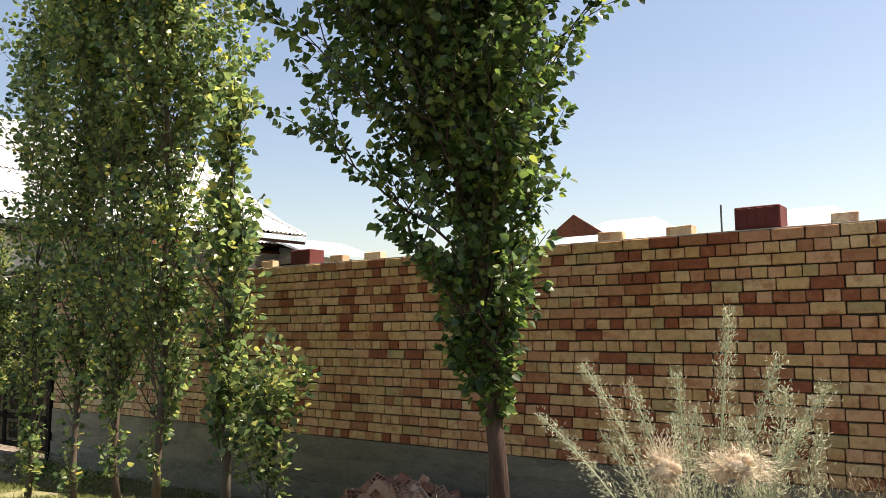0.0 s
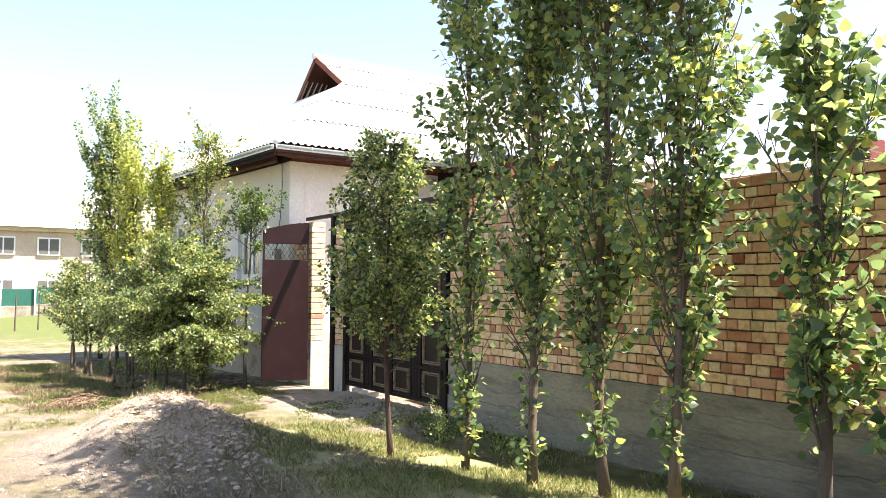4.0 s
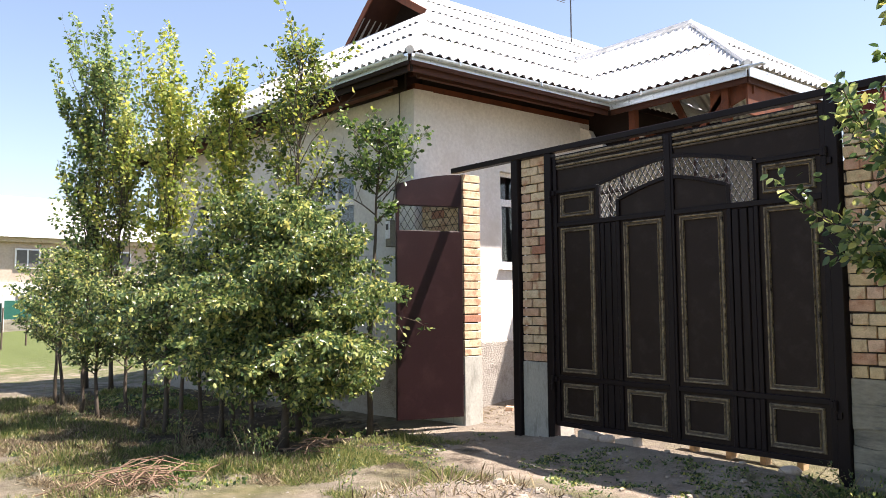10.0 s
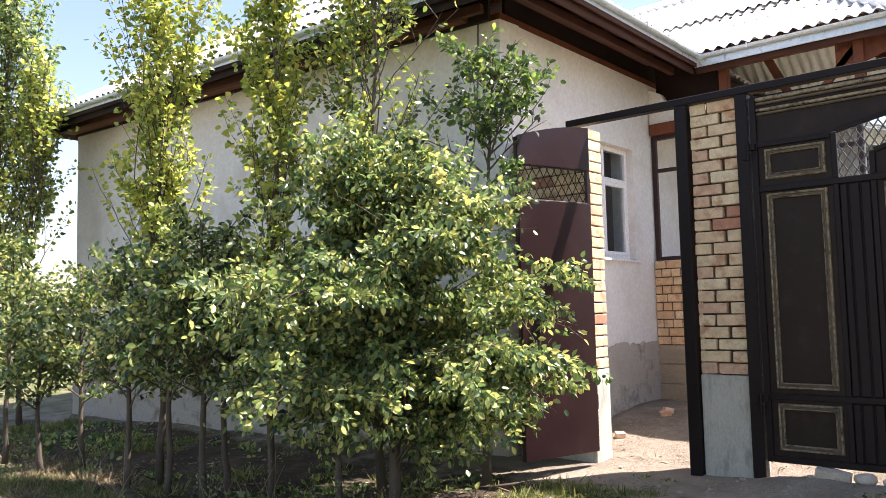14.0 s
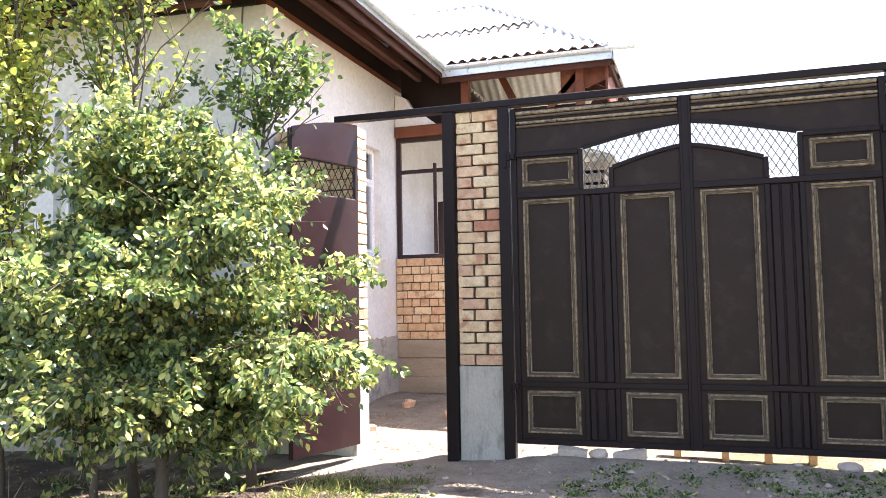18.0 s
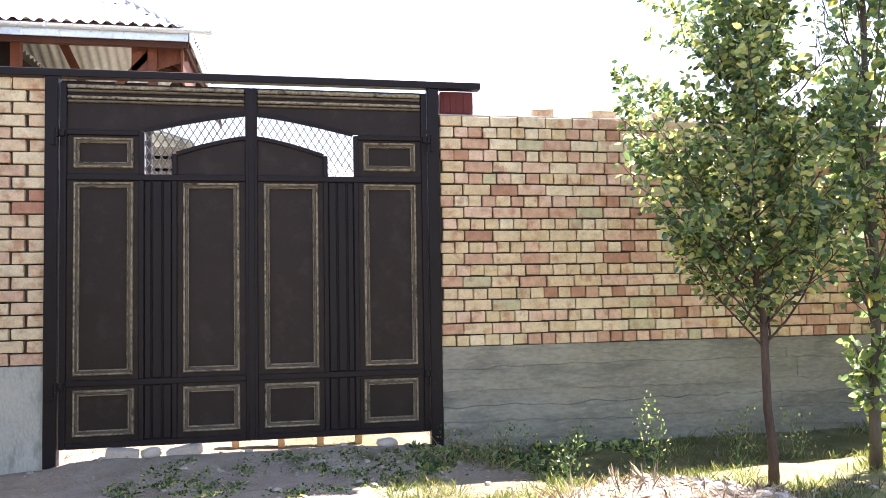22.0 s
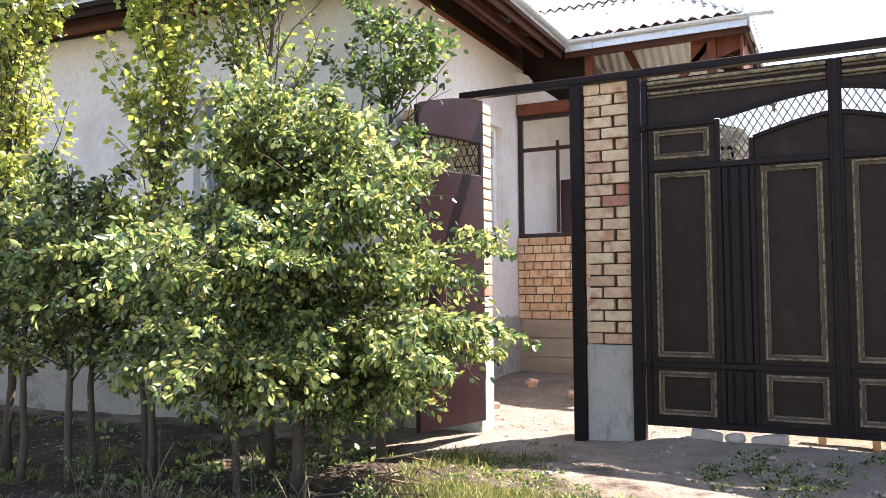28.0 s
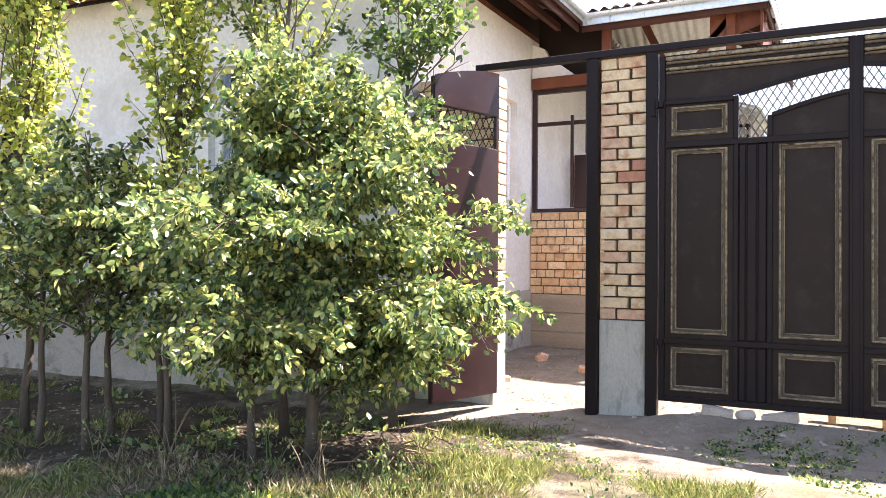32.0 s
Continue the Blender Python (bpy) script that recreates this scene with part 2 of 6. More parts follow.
BROWN_FRAME = surface("brown_window_frame", (0.026, 0.012, 0.0105), (0.038, 0.017, 0.0145), 3, 50, 0.45, bumpy=0.1)
GLASS = glass_surface("window_glass")
DARK = surface("plain_dark_grey", (0.10, 0.10, 0.10), (0.14, 0.135, 0.13), 2, 20, 0.9)
# white plaster greyed, the dimness inside the porch is in its colour
ROOM = surface("shade_greyed_room_wall", (0.44, 0.44, 0.44), (0.52, 0.52, 0.51), 1.2, 12, 0.9, bumpy=0.05)
BARK = surface("grey_brown_bark", (0.060, 0.047, 0.035), (0.13, 0.105, 0.08), 9, 70, 0.95, bumpy=0.9, dist=0.012, stretch=(1, 1, 0.3))
BARK_RED = surface("red_brown_ridged_bark", (0.038, 0.022, 0.016), (0.125, 0.078, 0.057), 14, 60, 0.95, bumpy=1.0, dist=0.02, stretch=(1, 1, 0.22))
BARK_PALE = surface("pale_young_bark", (0.075, 0.053, 0.038), (0.15, 0.112, 0.082), 9, 60, 0.9, bumpy=0.6, dist=0.008, stretch=(1, 1, 0.4), stain=(0.12, 0.095, 0.07), stain_scale=9)
LEAF_POPLAR = leaf_surface("poplar_leaf", [(0.0, (0.022, 0.046, 0.018)), (0.2, (0.075, 0.126, 0.052)), (0.65, (0.175, 0.248, 0.095)), (0.90, (0.28, 0.325, 0.11)), (1.0, (0.44, 0.40, 0.10))], 0.30, 0.43, 2.0, 0.494)
LEAF_YELLOW = leaf_surface("yellowing_poplar_leaf", [(0.0, (0.07, 0.12, 0.030)), (0.3, (0.20, 0.265, 0.065)), (0.7, (0.33, 0.37, 0.095)), (1.0, (0.50, 0.46, 0.12))], 0.38, 0.42, 1.7, 0.492)
LEAF_MIXED = leaf_surface("green_and_yellow_leaf", [(0.0, (0.03, 0.06, 0.018)), (0.35, (0.10, 0.155, 0.045)), (0.7, (0.20, 0.25, 0.06)), (1.0, (0.42, 0.40, 0.10))], 0.36, 0.40, 2.0, 0.49)
LEAF_DARK = leaf_surface("dark_fruit_tree_leaf", [(0.0, (0.014, 0.032, 0.010)), (0.4, (0.048, 0.092, 0.026)), (0.8, (0.105, 0.165, 0.048)), (1.0, (0.20, 0.24, 0.06))], 0.33, 0.38, 2.4, 0.490)
LEAF_BUSH = leaf_surface("broad_bush_leaf", [(0.0, (0.016, 0.038, 0.014)), (0.28, (0.054, 0.100, 0.036)), (0.60, (0.140, 0.196, 0.070)), (0.86, (0.29, 0.325, 0.115)), (1.0, (0.42, 0.40, 0.13))], 0.30, 0.31, 2.4, 0.487)
WEED = leaf_surface("grey_green_wormwood", [(0.0, (0.24, 0.28, 0.165)), (0.6, (0.44, 0.465, 0.315)), (1.0, (0.66, 0.64, 0.48))], 0.7, 0.35, 1.4, 0.5)
GRASS = leaf_surface("green_grass_blade", [(0.0, (0.055, 0.095, 0.026)), (0.45, (0.165, 0.215, 0.062)), (0.75, (0.280, 0.290, 0.105)), (1.0, (0.46, 0.41, 0.21))], 0.6, 0.36, 1.6, 0.49)
STRAW = leaf_surface("dry_straw_blade", [(0.0, (0.080, 0.058, 0.034)), (0.5, (0.240, 0.185, 0.110)), (1.0, (0.52, 0.44, 0.29))], 0.7, 0.25, 1.3, 0.5)
STONE = surface("grey_field_stone", (0.23, 0.205, 0.175), (0.38, 0.345, 0.30), 8, 60, 0.85, bumpy=0.5)
RUBBLE = surface("pale_rubble", (0.40, 0.33, 0.26), (0.55, 0.47, 0.38), 8, 60, 0.9, bumpy=0.6)
BRICK_RED = brick_surface("dusty_red_brick", False, [(0.0, (0.36, 0.21, 0.155)), (0.3, (0.46, 0.31, 0.24)), (0.6, (0.28, 0.135, 0.10)), (0.85, (0.55, 0.40, 0.32))])
SOIL_CLOD = surface("dry_grey_clod", (0.26, 0.215, 0.165), (0.42, 0.36, 0.285), 9, 60, 0.95, bumpy=0.6)
CLAY = surface("red_clay_block", (0.10, 0.022, 0.020), (0.155, 0.035, 0.030), 6, 60, 0.8, bumpy=0.4)
FAR_BRICK = surface("far_tan_brickwork", (0.42, 0.34, 0.27), (0.52, 0.43, 0.35), 0.8, 8, 0.9, bumpy=0)
FAR_WHITE = surface("far_whitewash", (0.70, 0.69, 0.67), (0.80, 0.79, 0.77), 0.4, 5, 0.9, bumpy=0)
GREEN_PAINT = surface("green_fence_paint", (0.012, 0.085, 0.065), (0.02, 0.12, 0.09), 1, 10, 0.5, bumpy=0)
GREEN_ROOF = surface("green_sheet_roof", (0.10, 0.33, 0.22), (0.15, 0.42, 0.29), 0.5, 6, 0.5, bumpy=0)
PLUME = leaf_surface("cream_seed_fluff", [(0.0, (0.62, 0.50, 0.36)), (0.6, (0.80, 0.70, 0.55)), (1.0, (0.86, 0.80, 0.68))], 0.9, 0.5, 1.1, 0.5)
TWIG = surface("dry_brown_twig", (0.13, 0.085, 0.055), (0.26, 0.17, 0.115), 10, 70, 0.9, bumpy=0.3)
DOOR_RED = surface("dark_red_inner_door", (0.13, 0.025, 0.022), (0.18, 0.04, 0.032), 3, 40, 0.4, bumpy=0.1)


def ground_surface():
    m, n, l, b = shader("dry_street_ground", 0.95, 0, 0.2)
    geo = n.new("ShaderNodeNewGeometry").outputs["Position"]
    big = noise_tex(n, l, 0.55, 7, 0.62)
    mid = noise_tex(n, l, 3.2, 6, 0.65)
    fine = noise_tex(n, l, 38, 6, 0.7)
    dirt = ramp(n, l, mid, [(0.28, (0.165, 0.137, 0.108)), (0.5, (0.255, 0.218, 0.173)), (0.74, (0.36, 0.317, 0.26))])
    grassy = ramp(n, l, mid, [(0.25, (0.062, 0.074, 0.028)), (0.5, (0.140, 0.138, 0.060)), (0.75, (0.26, 0.225, 0.122))])

    def blob(cx, cy, rx, ry):
        mp = n.new("ShaderNodeMapping")
        mp.vector_type = "POINT"
        mp.inputs["Scale"].default_value = (1 / rx, 1 / ry, 0)
        mp.inputs["Location"].default_value = (-cx / rx, -cy / ry, 0)
        l.new(geo, mp.inputs["Vector"])
        d = n.new("ShaderNodeVectorMath")
        d.operation = "LENGTH"
        l.new(mp.outputs[0], d.inputs[0])
        s = n.new("ShaderNodeMath")
        s.operation = "ADD"
        l.new(d.outputs["Value"], s.inputs[0])
        k = n.new("ShaderNodeMath")
        k.operation = "MULTIPLY_ADD"
        l.new(mid, k.inputs[0])
        k.inputs[1].default_value, k.inputs[2].default_value = 0.9, -0.45
        l.new(k.outputs[0], s.inputs[1])
        return ramp(n, l, s.outputs[0], [(0.78, (1, 1, 1)), (1.0, (0, 0, 0))])
    cover = ramp(n, l, big, [(0.40, (0.15, 0.15, 0.15)), (0.60, (0.95, 0.95, 0.95))])
    col = mixc(n, l, cover, dirt, grassy)
    col = mixc(n, l, blob(3.5, -4.2, 2.3, 1.5), col, dirt)
    col = mixc(n, l, blob(1.0, -0.6, 3.0, 1.2), col, dirt)
    col = mixc(n, l, blob(-0.6, 2.0, 2.0, 3.2), col, dirt)
    col = mixc(n, l, blob(-2, -6.6, 13, 1.2), col, dirt)
    lawn = ramp(n, l, mid, [(0.28, (0.20, 0.22, 0.085)), (0.5, (0.33, 0.32, 0.15)), (0.74, (0.45, 0.40, 0.25))])
    col = mixc(n, l, blob(6.8, -2.3, 4.2, 1.35), col, lawn)
    soil = ramp(n, l, mid, [(0.28, (0.265, 0.218, 0.168)), (0.5, (0.375, 0.315, 0.245)), (0.74, (0.47, 0.405, 0.325))])
    col = mixc(n, l, blob(1.4, -0.7, 3.0, 0.95), col, soil)
    # leaf litter and dark soil, darkened further for the shade of the crowns
    shaded_litter = ramp(n, l, mid, [(0.30, (0.040, 0.031, 0.022)), (0.52, (0.085, 0.066, 0.046)), (0.74, (0.165, 0.13, 0.088))])
    col = mixc(n, l, blob(-5.0, -1.85, 6.2, 1.5), col, shaded_litter)
    col = mixc(n, l, blob(7.5, -0.4, 4.6, 0.42), col, grassy)
    col = mixc(n, l, blob(3.6, -4.1, 1.7, 1.15), col, soil)
    col = mixc(n, l, blob(-42, 2, 32, 11), col, (0.115, 0.145, 0.048))
    col = mixc(n, l, 0.5, col, ramp(n, l, fine, [(0.25, (0.5, 0.48, 0.45)), (0.7, (1, 1, 1))]), "MULTIPLY")
    l.new(col, b.inputs["Base Color"])
    bump(n, l, b, fine, 0.9, 0.03)
    k = n.new("ShaderNodeBump")
    k.inputs["Strength"].default_value, k.inputs["Distance"].default_value = 0.8, 0.07
    l.new(noise_tex(n, l, 9.0, 7, 0.68), k.inputs["Height"])
    l.new(k.outputs[0], b.inputs["Normal"].links[0].from_node.inputs["Normal"])
    return m


GROUND = ground_surface()


# ---- mesh helpers ----
def template():
    """Faces of a chamfered box whose 24 corners are ordered by corner and axis."""
    signs = [(a, b, c) for a in (-1, 1) for b in (-1, 1) for c in (-1, 1)]
    idx = {(s, k): i * 3 + k for i, s in enumerate(signs) for k in range(3)}
    pos = [[s[k] * (1.0 if k == j else 0.8) for k in range(3)] for s in signs for j in range(3)]
    faces = []
    for k in range(3):
        o = [j for j in range(3) if j != k]
        for sg in (-1, 1):
            quad = []
            for a, b in ((-1, -1), (1, -1), (1, 1), (-1, 1)):
                s = [0, 0, 0]
                s[k], s[o[0]], s[o[1]] = sg, a, b
                quad.append(idx[tuple(s), k])
            faces.append(quad)
        for a in (-1, 1):
            for b in (-1, 1):
                s0, s1 = [0, 0, 0], [0, 0, 0]
                s0[k], s1[k] = -1, 1
                for s in (s0, s1):
                    s[o[0]], s[o[1]] = a, b
                faces.append([idx[tuple(s0), o[0]], idx[tuple(s1), o[0]], idx[tuple(s1), o[1]], idx[tuple(s0), o[1]]])
    for s in signs:
        faces.append([idx[s, 0], idx[s, 1], idx[s, 2]])
    out = []
    for f in faces:
        p = [Vector(pos[i]) for i in f]
        nrm = (p[1] - p[0]).cross(p[2] - p[0])
        out.append(tuple(f) if nrm.dot(sum(p, Vector())) > 0 else tuple(reversed(f)))
    return signs, out


SIGNS, CFACES = template()


def cbox(hx, hy, hz, c):
    return [(s[0] * (hx - (0 if j == 0 else c)), s[1] * (hy - (0 if j == 1 else c)), s[2] * (hz - (0 if j == 2 else c))) for s in SIGNS for j in range(3)]


class Geo:
    """Gathers the corners and faces of one mesh."""

    def __init__(self):
        self.v, self.f = [], []

    def add(self, verts, faces, m=None):
        k = len(self.v)
        self.v += [tuple(m @ Vector(p)) for p in verts] if m is not None else [tuple(p) for p in verts]
        self.f += [tuple(i + k for i in f) for f in faces]
        return self

    def box(self, x0, x1, y0, y1, z0, z1, c=0.004, m=None):
        c = min(c, 0.3 * (x1 - x0), 0.3 * (y1 - y0), 0.3 * (z1 - z0))
        mid = Vector(((x0 + x1) / 2, (y0 + y1) / 2, (z0 + z1) / 2))
        vs = [Vector(p) + mid for p in cbox((x1 - x0) / 2, (y1 - y0) / 2, (z1 - z0) / 2, c)]
        return self.add(vs, CFACES, m)

    def bar(self, a, b, w, h, c=0.003, up=(0, 0, 1)):
        """A square bar from a to b."""
        a, b = Vector(a), Vector(b)
        d = b - a
        z = d.normalized()
        x = Vector(up).cross(z)
        x = x.normalized() if x.length > 1e-4 else Vector((1, 0, 0))
        y = z.cross(x)
        m = Matrix((x, y, z)).transposed().to_4x4()
        m.translation = (a + b) / 2
        return self.add(cbox(w / 2, h / 2, d.length / 2, min(c, w / 4, h / 4)), CFACES, m)

    def tube(self, pts, radii, n=6, cap=True):
        pts = [Vector(p) for p in pts]
        k = len(self.v)
        prev = None
        for i, p in enumerate(pts):
            d = (pts[min(i + 1, len(pts) - 1)] - pts[max(i - 1, 0)]).normalized()
            if prev is None:
                prev = d.orthogonal().normalized()
            x = (prev - d * prev.dot(d)).normalized()
            y = d.cross(x)
            prev = x
            r = radii[i] if hasattr(radii, "__len__") else radii
            for j in range(n):
                a = 2 * math.pi * j / n
                self.v.append(tuple(p + (x * math.cos(a) + y * math.sin(a)) * r))
        for i in range(len(pts) - 1):
            for j in range(n):
                a, b = k + i * n + j, k + i * n + (j + 1) % n
                self.f.append((a, b, b + n, a + n))
        if cap:
            self.f.append(tuple(k + j for j in reversed(range(n))))
            self.f.append(tuple(k + (len(pts) - 1) * n + j for j in range(n)))
        return self

    def prism(self, outline, y0, y1):
        """A flat outline in x and z, given depth in y."""
        k, n = len(self.v), len(outline)
        self.v += [(x, y0, z) for x, z in outline] + [(x, y1, z) for x, z in outline]
        self.f.append(tuple(k + i for i in range(n)))
        self.f.append(tuple(k + n + i for i in reversed(range(n))))
        self.f += [(k + (i + 1) % n, k + i, k + n + i, k + n + (i + 1) % n) for i in range(n)]
        return self

    def mesh(self, name, mat, smooth=False):
        me = bpy.data.meshes.new(name)
        me.from_pydata(self.v, [], self.f)
        me.materials.append(mat)
        if smooth:
            me.polygons.foreach_set("use_smooth", [True] * len(me.polygons))
        return me


def part(name, geo, mat, parent=None, label="", smooth=False):
    ob = new(name, geo.mesh(name, mat, smooth) if isinstance(geo, Geo) else geo)
    if parent is not None:
        ob.parent = parent
        ob.matrix_parent_inverse = parent.matrix_world.inverted()
    return tagged(ob, label)


def thing(name, x, y, z, label, category, group="", kind=""):
    ob = new(name)
    ob.matrix_world = pose(x, y, z)
    ob.location = (x, y, z)
    ob.empty_display_size = 0.1
    bpy.context.view_layer.update()
    return tagged(ob, label, category, group, kind)


def smooth01(t):
    t = min(1.0, max(0.0, t))
    return t * t * (3 - 2 * t)


def ground_z(x, y):
    """Height of the ground: level by the gate, rising along the street, a soil heap before the gate."""
    near = smooth01((-y - 0.3) / 1.2)
    z = (1 - near) * (0.42 * smooth01((x - 7.5) / 6)) + near * (0.62 * smooth01((x - 4.5) / 10.5))
    z -= 0.13 * smooth01(-x / 3.0) * smooth01((-y + 0.4) / 1.5)
    z += 0.20 * smooth01((y - 0.4) / 2.6) * smooth01((20 - x) / 6)
    z += (0.66 - 0.0) * math.exp(-(((x - 3.7) / 1.35) ** 2 + ((y + 4.0) / 0.95) ** 2))
    z += 0.16 * math.exp(-(((x - 6.2) / 2.2) ** 2 + ((y + 2.9) / 0.8) ** 2))
    z += 0.105 * math.exp(-(((y + 0.16) / 0.24) ** 2)) * smooth01((x - 0.3) / 0.5) * smooth01((3.9 - x) / 0.5)
    z -= 0.10 * math.exp(-(((y + 0.75) / 0.5) ** 2)) * smooth01((x - 3.8) / 0.8)
    if abs(x) < 25 and abs(y) < 12:
        z += 0.035 * noise.noise(Vector((x * 1.3, y * 1.3, 3.0))) + 0.015 * noise.noise(Vector((x * 5, y * 5, 7.0)))
    return z


# ---- ground ----
def build_ground():
    def axis(lo, hi, step, far):
        a = list(np.arange(lo, hi + 1e-6, step))
        s, left, right = step, [], []
        x0, x1 = lo, hi
        while x0 > -far:
            s *= 1.35
            x0, x1 = x0 - s, x1 + s
            left.append(x0)
            right.append(x1)
        return left[::-1] + a + right
    xs, ys = axis(-12.0, 18.0, 0.125, 900), axis(-9.0, 4.0, 0.1, 900)
    g = Geo()
    g.v = [(x, y, ground_z(x, y)) for y in ys for x in xs]
    w = len(xs)
    g.f = [(j * w + i, j * w + i + 1, (j + 1) * w + i + 1, (j + 1) * w + i) for j in range(len(ys) - 1) for i in range(w - 1)]
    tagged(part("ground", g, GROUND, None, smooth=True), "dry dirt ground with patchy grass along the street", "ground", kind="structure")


build_ground()


# ---- street wall ----
COURSE = 0.103
BRICK_CACHE = {}


def brick_mesh(lx, ly, lz, k, mat=None):
    key = (round(lx, 3), round(ly, 3), round(lz, 3), k, mat.name if mat else "")
    if key not in BRICK_CACHE:
        rnd = random.Random(int(lx * 1000) * 31 + int(ly * 1000) * 7 + int(lz * 1000) + k)
        vs = [tuple(c + rnd.uniform(-0.0025, 0.0025) for c in p) for p in cbox(lx / 2, ly / 2, lz / 2, 0.006)]
        BRICK_CACHE[key] = Geo().add(vs, CFACES).mesh("brick", mat or BRICK_OBJ)
    return BRICK_CACHE[key]


def lay(parent, mass, x, y, z, lx, ly, lz, rnd, m=None, mat=None):
    """One brick, as a part of parent or, with mass, as a piece of the joined rest."""
    t = pose(x, y + rnd.uniform(-0.004, 0.003), z, rnd.uniform(-0.4, 0.4), rnd.uniform(-0.5, 0.5), rnd.uniform(-0.5, 0.5))
    if m is not None:
        t = m @ t
    if mass is None:
        ob = part("brick", brick_mesh(lx, ly, lz, rnd.randrange(3), mat), None, None)
        ob.parent = parent
        ob.matrix_world = t
        ob.matrix_parent_inverse = parent.matrix_world.inverted()
        ob.matrix_basis = t
    else:
        mass.add([tuple(c + rnd.uniform(-0.0025, 0.0025) for c in p) for p in cbox(lx / 2, ly / 2, lz / 2, 0.006)], CFACES, t)


def street_wall():
    x0, x1 = 3.645, 18.0
    wall = part("wall_street", Geo().box(x0 + 0.004, x1, 0.040, 0.36, 0.80, 2.94, 0.002), MORTAR)
    tagged(wall, "long wall of yellow and red bricks on a concrete base", "wall", kind="structure")
    rnd = random.Random(5)
    g = Geo()
    zs = [-0.5, 0.08, 0.22, 0.37, 0.50, 0.70, 0.89]

    def pour(i, x):
        """Uneven height of a pour line along the footing."""
        flat = 0.0 if i in (0, len(zs) - 1) else 1.0
        return zs[i] + flat * (0.035 * noise.noise(Vector((x * 0.7, i * 5.0, 0.5))) + 0.022 * noise.noise(Vector((x * 5.0, i * 5.0, 2.5))) - 0.02 * max(0.0, noise.noise(Vector((x * 11.0, i * 3.0, 8.5)))))
    for i in range(len(zs) - 1):
        x = x0
        while x < x1:
            n = min(x1, x + rnd.uniform(2.2, 3.6))
            if x1 - n < 0.5:
                n = x1
            off = rnd.uniform(-0.018, 0.008)
            along = [float(q) for q in np.linspace(x, n - 0.001, int((n - x) / 0.04) + 2)]
            g.prism([(q, pour(i, q) + 0.0015) for q in along] + [(q, pour(i + 1, q) - 0.0015) for q in reversed(along)], off - 0.004, 0.38)
            x = n
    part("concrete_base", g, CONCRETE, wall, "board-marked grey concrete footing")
    part("mortar_cap", Geo().box(x0, x1, 0.01, 0.37, 2.945, 2.958, 0.003), PLINTH, wall)
    mass = Geo()
    bricks = []
    for c in range(20):
        z = 0.89 + COURSE * (c + 0.5)
        head = c % 2 == 0
        step = 0.130 if head else 0.260
        x = x0 + (0 if head else 0.0) + rnd.uniform(0.0, 0.03)
        first = True
        while x < x1 - 0.05:
            w = step - 0.010 + rnd.uniform(-0.006, 0.006)
            if first and not head:
                w = 0.19
            first = False
            w = min(w, x1 - x)
            bricks.append((x + w / 2, z + rnd.uniform(-0.003, 0.003), w))
            x += w + 0.010 + rnd.uniform(-0.003, 0.004)
    bricks.sort(key=lambda b: b[0])
    for i, (x, z, w) in enumerate(bricks):
        own = i < 300
        w = round(w, 2) if own else w
        lay(wall, None if own else mass, x, 0.058, z, w, 0.116, COURSE - 0.010 - rnd.choice((0, 0.003, 0.005)), rnd)
    tagged(part("brickwork", mass, BRICK_ISL, wall), kind="stuff")


# ---- gate ----
def ring(g, x0, x1, z0, z1, profile):
    """A picture-frame moulding: profile is (inset, y) from the outside in."""
    k = len(g.v)
    for d, y in profile:
        g.v += [(x0 + d, y, z0 + d), (x1 - d, y, z0 + d), (x1 - d, y, z1 - d), (x0 + d, y, z1 - d)]
    for i in range(len(profile) - 1):
        for j in range(4):
            a, b = k + 4 * i + j, k + 4 * i + (j + 1) % 4
            g.f.append((a, b, b + 4, a + 4))


def arch(x, x0, x1, z0, z1):
    t = (x - x0) / (x1 - x0)
    return z0 + (z1 - z0) * (0.55 * t + 0.45 * math.sin(t * math.pi / 2)) if t > 0 else z0


def wires(region, x0, x1, z0, z1, step, y, r):
    """Diamond wire netting clipped to a region of x and z."""
    g = Geo()
    h = (z1 - z0)
    for sgn in (-1, 1):
        s = x0 - h
        while s < x1 + h:
            run, pts = [], []
            for i in range(61):
                z = z0 + h * i / 60
                x = s + sgn * (z - z0) * 0.62
                if region(x, z):
                    run.append((x, y + sgn * r * 0.8, z))
                elif run:
                    pts.append(run)
                    run = []
            if run:
                pts.append(run)
            for q in pts:
                if len(q) > 1:
                    g.tube([q[0], q[-1]], r, 4)
            s += step
    return g


